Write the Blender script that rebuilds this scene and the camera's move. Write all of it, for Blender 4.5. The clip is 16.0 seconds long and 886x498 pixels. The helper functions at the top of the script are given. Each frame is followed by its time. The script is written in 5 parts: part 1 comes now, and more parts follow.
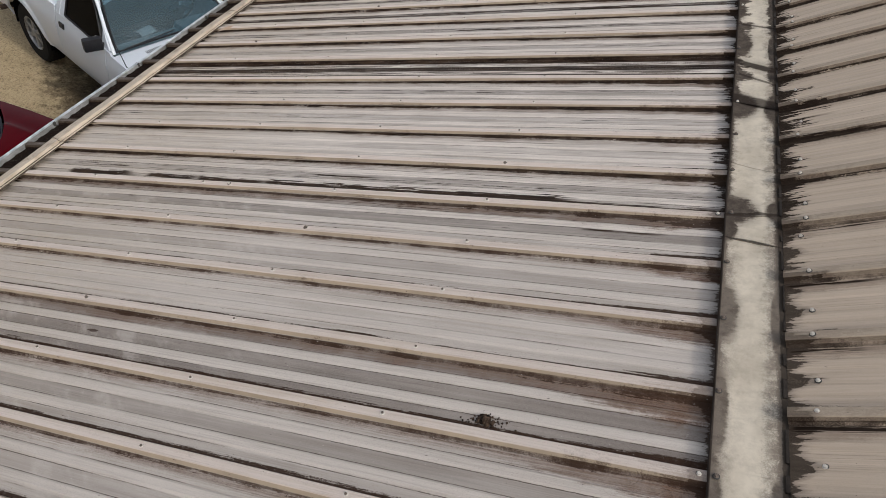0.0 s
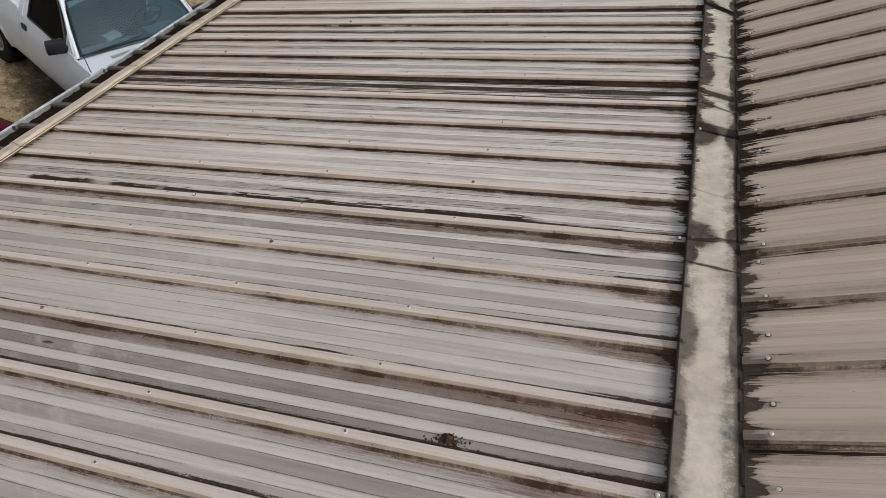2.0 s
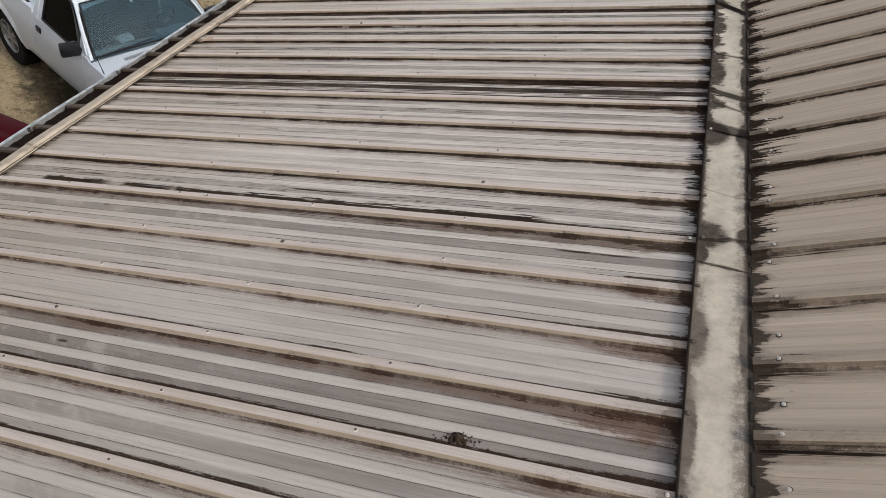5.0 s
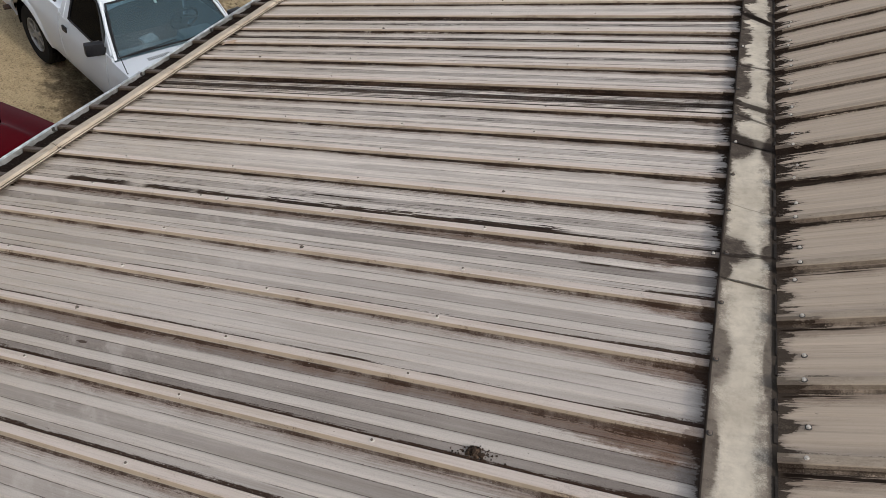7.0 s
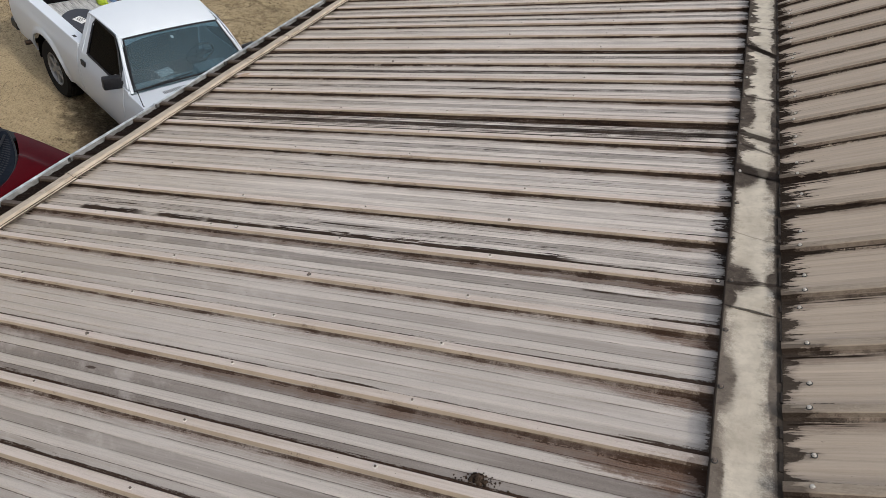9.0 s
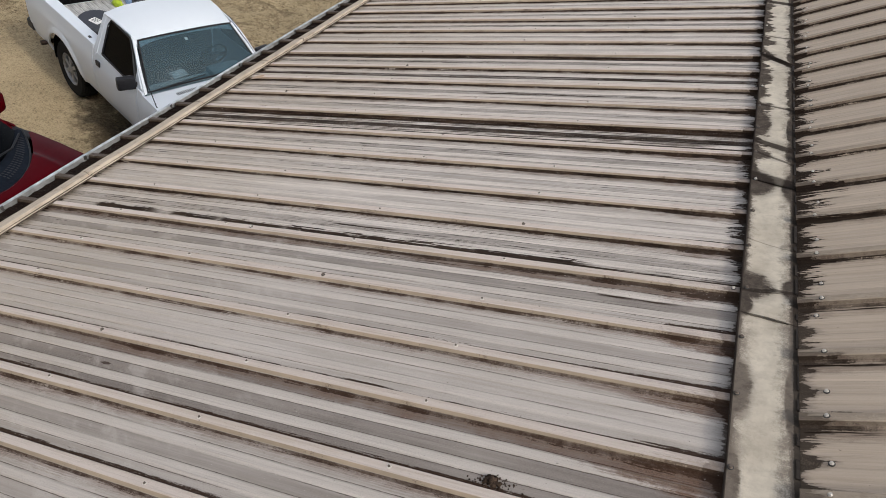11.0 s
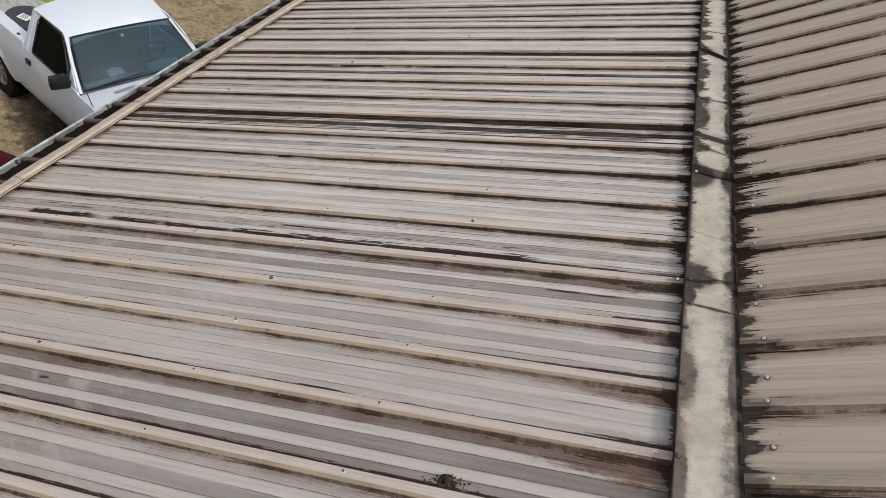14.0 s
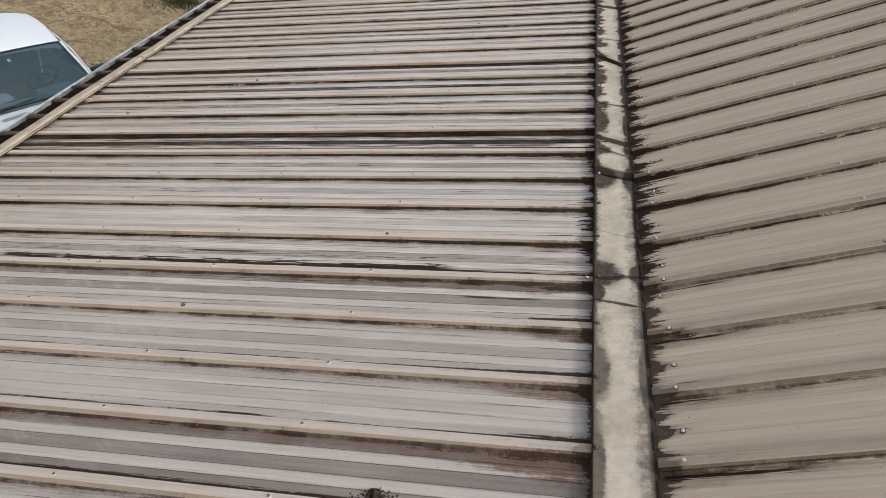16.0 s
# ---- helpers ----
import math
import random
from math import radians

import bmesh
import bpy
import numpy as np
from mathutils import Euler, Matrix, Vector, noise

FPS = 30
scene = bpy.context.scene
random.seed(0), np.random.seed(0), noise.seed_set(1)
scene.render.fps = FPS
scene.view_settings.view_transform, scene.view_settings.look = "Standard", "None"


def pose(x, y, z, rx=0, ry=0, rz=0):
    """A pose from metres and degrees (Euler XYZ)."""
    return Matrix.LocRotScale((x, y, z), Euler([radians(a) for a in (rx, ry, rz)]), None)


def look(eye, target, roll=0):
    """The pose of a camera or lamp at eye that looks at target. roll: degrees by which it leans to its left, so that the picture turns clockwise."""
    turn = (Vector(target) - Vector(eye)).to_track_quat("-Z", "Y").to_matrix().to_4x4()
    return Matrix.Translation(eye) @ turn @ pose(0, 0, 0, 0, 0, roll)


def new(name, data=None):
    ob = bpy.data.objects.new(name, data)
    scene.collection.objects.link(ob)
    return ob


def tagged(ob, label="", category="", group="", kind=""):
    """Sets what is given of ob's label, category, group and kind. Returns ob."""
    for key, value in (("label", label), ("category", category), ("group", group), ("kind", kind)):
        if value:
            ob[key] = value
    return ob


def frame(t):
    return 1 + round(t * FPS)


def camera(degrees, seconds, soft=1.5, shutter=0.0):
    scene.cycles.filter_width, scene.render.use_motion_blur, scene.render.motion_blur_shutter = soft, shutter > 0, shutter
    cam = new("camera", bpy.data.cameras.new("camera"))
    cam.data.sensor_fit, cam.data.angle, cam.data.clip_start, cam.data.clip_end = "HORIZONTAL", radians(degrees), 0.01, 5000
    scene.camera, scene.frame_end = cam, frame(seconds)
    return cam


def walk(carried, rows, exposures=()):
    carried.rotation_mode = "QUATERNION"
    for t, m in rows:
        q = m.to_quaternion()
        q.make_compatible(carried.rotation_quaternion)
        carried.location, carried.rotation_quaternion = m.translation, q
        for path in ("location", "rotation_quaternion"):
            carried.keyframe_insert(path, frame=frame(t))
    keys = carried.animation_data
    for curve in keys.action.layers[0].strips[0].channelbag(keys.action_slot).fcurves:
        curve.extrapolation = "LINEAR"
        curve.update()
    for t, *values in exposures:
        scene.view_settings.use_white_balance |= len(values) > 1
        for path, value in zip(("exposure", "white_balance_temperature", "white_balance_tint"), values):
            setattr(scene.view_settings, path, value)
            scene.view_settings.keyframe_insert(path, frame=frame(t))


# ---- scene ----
# ---------------------------------------------------------------- camera
cam = camera(65.8, 16.0, soft=0.5)
# seconds, x, y, z, turn about x, y, z
PATH = [
    (0.0, 0.2539, -0.6553, 5.5591, 44.864, -7.699, 19.248),
    (0.5, 0.2576, -0.6594, 5.5676, 44.862, -9.216, 18.628),
    (1.0, 0.2530, -0.6569, 5.5775, 45.677, -9.855, 18.742),
    (1.5, 0.2556, -0.6614, 5.5759, 45.951, -10.377, 18.544),
    (2.0, 0.2469, -0.6549, 5.5716, 46.250, -10.661, 18.101),
    (2.5, 0.2525, -0.6612, 5.5704, 45.731, -9.964, 19.413),
    (3.0, 0.2434, -0.6613, 5.5785, 45.797, -9.485, 19.914),
    (3.5, 0.2390, -0.6590, 5.5777, 46.453, -9.015, 20.066),
    (4.0, 0.2512, -0.6635, 5.5753, 46.553, -9.705, 18.841),
    (6.5, 0.2342, -0.6511, 5.5744, 45.589, -10.515, 19.690),
    (7.0, 0.2275, -0.6466, 5.5775, 46.182, -10.130, 20.539),
    (7.5, 0.2390, -0.6584, 5.5865, 48.320, -10.092, 20.589),
    (8.0, 0.2508, -0.6644, 5.5899, 48.686, -9.558, 21.108),
    (8.5, 0.2592, -0.6767, 5.5942, 50.089, -9.784, 21.073),
    (9.0, 0.2516, -0.6614, 5.5855, 48.647, -9.581, 21.303),
    (11.5, 0.2315, -0.6831, 5.5723, 49.011, -9.971, 22.464),
    (12.0, 0.2346, -0.6658, 5.5705, 48.916, -9.980, 19.686),
    (12.5, 0.2071, -0.6752, 5.5730, 48.432, -10.513, 23.226),
    (13.0, 0.2081, -0.6740, 5.5775, 47.917, -10.366, 22.404),
    (13.5, 0.2225, -0.6702, 5.5820, 48.359, -10.116, 19.152),
    (14.0, 0.2324, -0.6654, 5.5823, 49.277, -11.400, 18.238),
    (14.5, 0.2459, -0.6619, 5.5887, 50.645, -11.787, 15.910),
    (15.0, 0.2729, -0.6401, 5.5982, 50.491, -10.751, 12.712),
    (15.5, 0.2713, -0.6561, 5.6050, 51.605, -10.511, 9.795),
    (16.0, 0.2564, -0.6724, 5.5980, 51.826, -12.633, 10.701),
]
walk(cam, [(t, pose(x, y, z, rx, ry, rz)) for t, x, y, z, rx, ry, rz in PATH], [(0.0, -0.03), (2.0, -0.07), (4.0, -0.07), (7.0, -0.05), (9.0, -0.01), (16.0, 0.0)])

# ---------------------------------------------------------------- light
SUN_ELEV, SUN_FROM = 42.0, (0.93, -0.36)      # the sun stands over the main roof, a little behind the camera
world = bpy.data.worlds.new("world")
scene.world = world
world.use_nodes = True
wn = world.node_tree
sky = wn.nodes.new("ShaderNodeTexSky")
sky.sky_type = "NISHITA"
sky.sun_disc = False
sky.sun_elevation = radians(SUN_ELEV)
sky.sun_rotation = math.atan2(SUN_FROM[0], SUN_FROM[1])
sky.air_density, sky.dust_density, sky.ozone_density = 1.2, 4.0, 1.0
haze = wn.nodes.new("ShaderNodeHueSaturation")       # thin high cloud takes the blue out of the sky
haze.inputs["Saturation"].default_value = 0.44
wn.links.new(sky.outputs[0], haze.inputs["Color"])
wn.links.new(haze.outputs[0], wn.nodes["Background"].inputs[0])
wn.nodes["Background"].inputs[1].default_value = 0.183
sun = new("sun", bpy.data.lights.new("sun", "SUN"))
sun.data.energy, sun.data.angle, sun.data.color = 1.28, radians(1.3), (1.0, 0.95, 0.87)
ce = math.cos(radians(SUN_ELEV))
h = math.hypot(*SUN_FROM)
sun.matrix_world = look((SUN_FROM[0] / h * ce * 40, SUN_FROM[1] / h * ce * 40, math.sin(radians(SUN_ELEV)) * 40), (0, 0, 0))

# ---------------------------------------------------------------- node helpers
class Net:
    """A material's nodes, written as arithmetic."""

    def __init__(self, name, rough=0.6, metal=0.0, spec=0.4):
        self.mat = bpy.data.materials.new(name)
        self.mat.use_nodes = True
        self.nt = self.mat.node_tree
        self.b = self.nt.nodes["Principled BSDF"]
        self.b.inputs["Roughness"].default_value = rough
        self.b.inputs["Metallic"].default_value = metal
        self.b.inputs["Specular IOR Level"].default_value = spec

    def put(self, socket, v):
        if hasattr(v, "is_output"):
            self.nt.links.new(v, socket)
        elif isinstance(v, tuple) and len(v) == 3 and socket.type == "RGBA":
            socket.default_value = (*v, 1)
        else:
            socket.default_value = v

    def math(self, op, a, b=0.0, c=0.0, clamp=False):
        n = self.nt.nodes.new("ShaderNodeMath")
        n.operation, n.use_clamp = op, clamp
        for s, v in zip(n.inputs, (a, b, c)):
            self.put(s, v)
        return n.outputs[0]

    def mul(self, a, b):
        return self.math("MULTIPLY", a, b)

    def add(self, a, b):
        return self.math("ADD", a, b)

    def sub(self, a, b):
        return self.math("SUBTRACT", a, b)

    def top(self, a, b):
        return self.math("MAXIMUM", a, b)

    def step(self, v, lo, hi, a=0.0, b=1.0):
        n = self.nt.nodes.new("ShaderNodeMapRange")
        n.interpolation_type = "SMOOTHSTEP"
        for s, x in zip(n.inputs, (v, lo, hi, a, b)):
            self.put(s, x)
        return n.outputs[0]

    def coords(self, kind="Object"):
        n = self.nt.nodes.new("ShaderNodeTexCoord")
        s = self.nt.nodes.new("ShaderNodeSeparateXYZ")
        self.nt.links.new(n.outputs[kind], s.inputs[0])
        return n.outputs[kind], s.outputs[0], s.outputs[1], s.outputs[2]

    def vec(self, x, y, z=0.0):
        n = self.nt.nodes.new("ShaderNodeCombineXYZ")
        for s, v in zip(n.inputs, (x, y, z)):
            self.put(s, v)
        return n.outputs[0]

    def noise(self, v, scale=1.0, detail=3.0, rough=0.55, distort=0.0):
        n = self.nt.nodes.new("ShaderNodeTexNoise")
        self.put(n.inputs["Vector"], v)
        n.inputs["Scale"].default_value, n.inputs["Detail"].default_value = scale, detail
        n.inputs["Roughness"].default_value, n.inputs["Distortion"].default_value = rough, distort
        return n.outputs[0]

    def streak(self, x, y, fx, fy, z=0.0, detail=3.0):
        return self.noise(self.vec(self.mul(x, fx), self.mul(y, fy), z), 1.0, detail)

    def mix(self, f, a, b):
        n = self.nt.nodes.new("ShaderNodeMix")
        n.data_type = "RGBA"
        self.put(n.inputs[0], f)
        self.put(n.inputs[6], a)
        self.put(n.inputs[7], b)
        return n.outputs[2]

    def random(self):
        return self.nt.nodes.new("ShaderNodeObjectInfo").outputs["Random"]

    def island(self):
        return self.nt.nodes.new("ShaderNodeNewGeometry").outputs["Random Per Island"]

    def bump(self, height, strength=0.3, distance=0.002):
        n = self.nt.nodes.new("ShaderNodeBump")
        n.inputs["Strength"].default_value, n.inputs["Distance"].default_value = strength, distance
        self.put(n.inputs["Height"], height)
        self.nt.links.new(n.outputs[0], self.b.inputs["Normal"])

    def color(self, v):
        self.put(self.b.inputs["Base Color"], v)

    def rough(self, v):
        self.put(self.b.inputs["Roughness"], v)


def plain(name, col, col2, rough=0.5, metal=0.0, spec=0.4, scale=30.0, bump=0.0):
    """A paint, plastic or metal with slight mottling at two scales."""
    n = Net(name, rough, metal, spec)
    o, x, y, z = n.coords()
    a = n.noise(o, scale, 4.0)
    b = n.noise(o, scale / 9, 2.0)
    n.color(n.mix(n.step(n.add(n.mul(a, 0.6), n.mul(b, 0.4)), 0.32, 0.68), col, col2))
    n.rough(n.step(a, 0.3, 0.7, max(rough - 0.07, 0.02), min(rough + 0.07, 1.0)))
    if bump:
        n.bump(a, bump)
    return n.mat


# ---------------------------------------------------------------- roof dimensions
P = 0.2286                      # rib pitch of the steel sheets
SLOPE, STEEPER = 18.43, 15.5    # lower roof, and how much steeper the main roof is
LIFT = 4.05
LOWER = Matrix.Translation((0, 0, LIFT)) @ pose(0, 0, 0, 0, -SLOPE, 0)
UPPER = LOWER @ Matrix.Translation((0.968, 0, 0.037)) @ pose(0, 0, 0, 0, -STEEPER, 0)
UPPER_Y = 0.4136                # where the main roof's ribs start
PAN, RIB = -0.025, 0.019
EAVE, APRON_L, APRON_R = -2.455, 0.762, 0.908


def sheet_paint(name, y0, edge, way, light, mid, crown_col, flank_col, levels, reach_len, strokes, spots=(), eave=-99.0):
    """Chalky coated steel: dirt in the three channels of each pan, along the ribs' feet and at the flashing.
    levels: for each bay, how foul its first, middle and last channel are. strokes: single black runs (x0, x1, y, half width)."""
    low = way < 0
    n = Net(name, 0.55, 0.0, 0.35)
    o, x, y, z = n.coords()
    q = n.math("DIVIDE", n.sub(y, y0), P)
    bay, fr = n.math("FLOOR", q), n.math("FRACT", q)
    ramp = n.nt.nodes.new("ShaderNodeValToRGB")
    ramp.color_ramp.interpolation = "CONSTANT"
    ramp.color_ramp.elements.remove(ramp.color_ramp.elements[1])
    for i, v in enumerate(levels):
        e = ramp.color_ramp.elements[0] if i == 0 else ramp.color_ramp.elements.new(i / len(levels))
        e.color = (*v, 1)
    n.put(ramp.inputs[0], n.math("DIVIDE", n.add(bay, 4.5), len(levels)))
    split = n.nt.nodes.new("ShaderNodeSeparateColor")
    n.nt.links.new(ramp.outputs[0], split.inputs[0])
    la, lb, lc = split.outputs[0], split.outputs[1], split.outputs[2]

    # noises, drawn out down the slope
    wander = n.mul(n.noise(n.vec(n.mul(x, 5.0), n.mul(y, 30.0), 0.0), 1.0, 2.0), 0.3)
    broad = n.noise(n.vec(n.mul(x, 0.9), n.mul(y, 2.2), 3.0), 1.0, 3.0)
    soft_ = n.noise(n.vec(n.mul(x, 2.2), n.mul(y, 9.0), 11.0), 1.0, 4.0, 0.6)
    wide = n.streak(x, y, 1.3, 62.0, 7.0, 4.0)
    fine = n.streak(n.add(x, wander), y, 4.0, 230.0, 1.0, 4.0)
    dash = n.streak(n.add(x, wander), y, 7.0, 190.0, 6.0, 3.0)
    blot = n.noise(n.vec(n.mul(x, 7.0), n.mul(y, 22.0), 5.0), 1.0, 5.0, 0.65)
    jag = n.noise(n.vec(n.mul(x, 55.0), n.mul(y, 160.0), 2.0), 1.0, 4.0, 0.65)
    grit = n.noise(o, 420.0, 3.0, 0.75)
    d = n.mul(n.sub(x, edge), way)
    old = n.step(n.add(y, n.mul(n.sub(blot, 0.5), 0.5)), 0.75, 1.35)       # the far bays have weathered blacker
    up = n.step(z, PAN + 0.0042, PAN + 0.0085)
    minor = n.mul(n.step(z, PAN + 0.0010, PAN + 0.0020) if low else n.step(z, PAN + 0.0006, PAN + 0.0010), n.sub(1.0, up))
    crown = n.step(z, PAN + RIB - 0.0032, PAN + RIB - 0.0012)

    mean = n.mul(n.add(la, n.add(lb, lc)), 0.333)
    streaky = n.step(mean, 0.08, 0.32, 0.30, 1.0) if low else 0.6

    # chalky paint
    col = n.mix(n.step(n.add(n.mul(wide, 0.5), n.add(n.mul(soft_, 0.3), n.mul(blot, 0.2))), 0.40, 0.60), mid, n.mix(old, light, tuple(c * (1.22 if low else 1.0) for c in light)))
    col = n.mix(n.mul(n.step(fine, 0.48, 0.64), n.mul(n.step(old, 0.0, 1.0, 0.26, 0.80), streaky) if low else 0.20), col, tuple(c * 0.66 for c in mid))
    col = n.mix(n.mul(n.step(n.streak(n.add(x, wander), y, 2.4, 170.0, 21.0, 3.0), 0.54, 0.68), n.mul(streaky, 0.50)), col, n.mix(old, tuple(c * 1.10 for c in light), tuple(c * (1.40 if low else 1.12) for c in light)))
    col = n.mix(n.mul(minor, n.mul(n.step(fine, 0.35, 0.65, 1.0, 0.45), 0.60) if low else 0.25), col, n.mix(old, tuple(c * 1.07 for c in light), tuple(c * (1.38 if low else 1.07) for c in light)))
    if low:      # pale scuffed clouds and rubbed diagonal patches towards the eave
        cloud = n.mul(n.step(n.noise(n.vec(n.mul(n.add(x, n.mul(y, 0.9)), 9.0), n.mul(y, 8.0), 4.0), 1.0, 5.0, 0.62), 0.49, 0.66), n.step(x, -0.2, -1.0))
        col = n.mix(n.mul(cloud, 0.32), col, (0.560, 0.512, 0.478))
        col = n.mix(n.mul(n.step(x, -0.5, -1.9), n.step(blot, 0.35, 0.7, 0.30, 0.70)), col, (0.395, 0.328, 0.255))
    col = n.mix(n.mul(n.step(grit, 0.50, 0.66), 0.42 if low else 0.20), col, tuple(c * 0.55 for c in mid))

    # dirt lying in the channels between the stiffening ribs
    frj = n.add(fr, n.mul(n.sub(jag, 0.5), 0.020))
    away = n.math("ABSOLUTE", n.sub(frj, 0.5))
    chan_b = n.step(away, 0.086, 0.094, 1.0, 0.0)
    side = n.mul(n.step(away, 0.244, 0.252), n.step(away, 0.412, 0.418, 1.0, 0.0))
    chan_a, chan_c = n.mul(side, n.step(fr, 0.49, 0.51, 1.0, 0.0)), n.mul(side, n.step(fr, 0.49, 0.51))
    foul = n.add(n.mul(chan_a, la), n.add(n.mul(chan_b, lb), n.mul(chan_c, lc)))
    veil = n.mul(n.step(foul, 0.02, 0.80), n.step(n.add(n.mul(broad, 0.6), n.mul(soft_, 0.5)), 0.38, 0.66, 0.55, 1.0))
    if low:
        veil = n.mul(veil, n.sub(1.0, n.mul(cloud, 0.55)))
    veil = n.mul(veil, n.step(grit, 0.38, 0.60, 1.0, 0.70))
    col = n.mix(n.mul(veil, 0.88), col, n.mix(old, (0.118, 0.094, 0.080), (0.105, 0.084, 0.074)))
    black = n.step(n.add(n.mul(foul, 0.62), n.add(n.mul(n.sub(dash, 0.5), 0.9), n.mul(n.sub(wide, 0.5), 0.75))), n.step(old, 0.0, 1.0, 0.80, 0.33), n.step(old, 0.0, 1.0, 0.92, 0.41))
    black = n.mul(black, n.step(foul, 0.04, 0.20))
    most = n.mul(n.mul(la, n.mul(lb, lc)), old)
    black = n.top(black, n.mul(n.mul(minor, n.step(most, 0.3, 0.6)), n.mul(n.step(fine, 0.44, 0.52), 0.85)))
    black = n.mul(black, n.step(n.streak(x, y, 3.0, 420.0, 31.0, 2.0), 0.36, 0.46, 0.35, 1.0))
    # loose hair-thin streaks in all pans
    hair = n.mul(n.step(n.streak(n.add(x, wander), n.add(y, n.mul(blot, 0.004)), 3.0, 330.0, 12.0, 3.0), 0.60, 0.65), n.step(n.noise(n.vec(n.mul(x, 1.6), n.mul(y, 11.0), 6.0), 1.0, 3.0), 0.42, 0.62))
    hair = n.mul(n.mul(hair, n.sub(1.0, n.top(up, n.mul(minor, 0.6)))), n.mul(n.step(old, 0.0, 1.0, 0.22, 1.0), streaky) if low else 0.30)
    # broken hard lines along the edges of the stiffening ribs
    edge_a = n.math("ABSOLUTE", n.sub(n.math("ABSOLUTE", n.sub(fr, 0.5)), n.add(0.092, n.mul(n.sub(jag, 0.5), 0.012))))
    edge_b = n.math("ABSOLUTE", n.sub(n.math("ABSOLUTE", n.sub(fr, 0.5)), n.add(0.246, n.mul(n.sub(jag, 0.5), 0.012))))
    rule = n.step(n.math("MINIMUM", edge_a, edge_b), 0.0030, 0.0075, 1.0, 0.0)
    rule = n.mul(rule, n.step(n.add(n.streak(x, y, 2.2, 34.0, 2.0, 4.0), n.mul(n.top(la, n.top(lb, lc)), 0.16)), 0.475, 0.60))
    rule = n.mul(rule, n.mul(n.step(old, 0.0, 1.0, 0.90, 0.92), n.step(grit, 0.36, 0.52, 0.25, 1.0)) if low else 0.12)

    # grime at the feet of the ribs
    wob = n.noise(n.vec(n.mul(x, 7.0), n.add(n.mul(bay, 3.7), n.mul(y, 9.0)), 2.0), 1.0, 8.0, 0.74)
    slow = n.noise(n.vec(n.mul(x, 1.1), n.mul(bay, 5.3), 9.0), 1.0, 2.0)
    close = n.math("POWER", n.step(d, 0.52, 0.0), 1.3)
    rag = n.add(n.mul(n.sub(grit, 0.5), 0.070), n.add(n.mul(n.sub(jag, 0.5), 0.045), n.mul(n.sub(dash, 0.5), 0.110)))
    in_pan = n.step(fr, 0.916, 0.922, 1.0, 0.0)
    wide_n = n.add(n.step(old, 0.0, 1.0, 0.010, 0.016) if low else 0.006, n.mul(n.step(n.add(wob, n.mul(n.sub(slow, 0.5), 0.6)), 0.36, 0.74), n.add(n.add(0.012, n.mul(lc, 0.045)), n.mul(old, 0.018 if low else 0.008))))
    wide_n = n.add(wide_n, n.mul(close, n.mul(n.step(wob, 0.30, 0.66, 0.35, 1.0), n.step(slow, 0.35, 0.62, 0.010, 0.050) if low else 0.020)))
    near_ = n.mul(n.step(n.add(n.sub(fr, n.sub(0.904, wide_n)), n.mul(rag, 1.25)), -0.010, 0.012), in_pan)
    near_ = n.mul(near_, n.top(n.step(old, 0.0, 1.0, 0.0, 1.0), n.step(n.add(n.mul(grit, 0.25), n.mul(wob, 0.75)), 0.36, 0.58, 0.25, 0.95)))
    spread = n.add(n.mul(wide_n, 1.8), n.add(n.add(n.mul(lc, 0.06), n.step(slow, 0.30, 0.70, 0.015, 0.055)), n.mul(n.mul(close, n.step(old, 0.0, 1.0, 1.0, 0.35)), n.step(slow, 0.35, 0.62, 0.04, 0.115))))
    smear = n.mul(n.step(n.add(n.sub(fr, n.sub(0.904, spread)), n.mul(rag, 1.8)), -0.050, 0.070), in_pan)
    wide_f = n.add(n.mul(n.step(old, 0.0, 1.0, 0.046, 0.050), n.step(slow, 0.62, 0.40, 0.75, 1.05)) if low else 0.004, n.mul(n.step(n.sub(wob, n.mul(n.sub(slow, 0.5), 0.6)), 0.40, 0.76), n.add(0.010, n.mul(n.mul(la, 0.085), n.step(old, 0.0, 1.0, 0.12, 1.0)))))
    wide_f = n.add(wide_f, n.mul(n.math("POWER", close, 2.0), n.mul(wob, 0.10 if low else 0.04)))
    far_ = n.mul(n.step(n.add(n.sub(n.add(0.102, wide_f), fr), rag), -0.008, 0.008), n.step(fr, 0.086, 0.094))
    col = n.mix(n.math("MULTIPLY", n.mul(smear, n.add(n.step(n.add(n.mul(wob, 0.5), n.mul(fine, 0.5)), 0.36, 0.60, 0.35, 0.85), n.mul(n.mul(close, 0.35), n.sub(1.0, old)))), 0.90 if low else 0.45, clamp=True), col, n.mix(n.step(grit, 0.40, 0.62), (0.180, 0.112, 0.076), (0.086, 0.050, 0.034)))

    # ribs keep more of the first coat: pale crowns, khaki flanks, both scabbed with lichen
    col = n.mix(n.mul(up, 0.92), col, n.mix(n.step(blot, 0.30, 0.72, 0.0, 0.75), flank_col, tuple(c * 0.66 for c in flank_col)))
    col = n.mix(n.mul(crown, 0.92), col, n.mix(n.step(n.add(wide, n.mul(n.sub(blot, 0.5), 0.5)), 0.44, 0.70, 0.0, 0.35), n.mix(old, crown_col, tuple(c * (1.12 if low else 1.0) for c in crown_col)), flank_col))
    col = n.mix(n.mul(n.mul(crown, n.step(n.add(n.mul(fine, 0.6), n.mul(grit, 0.4)), 0.48, 0.64)), 0.28), col, tuple(c * 0.55 for c in flank_col))
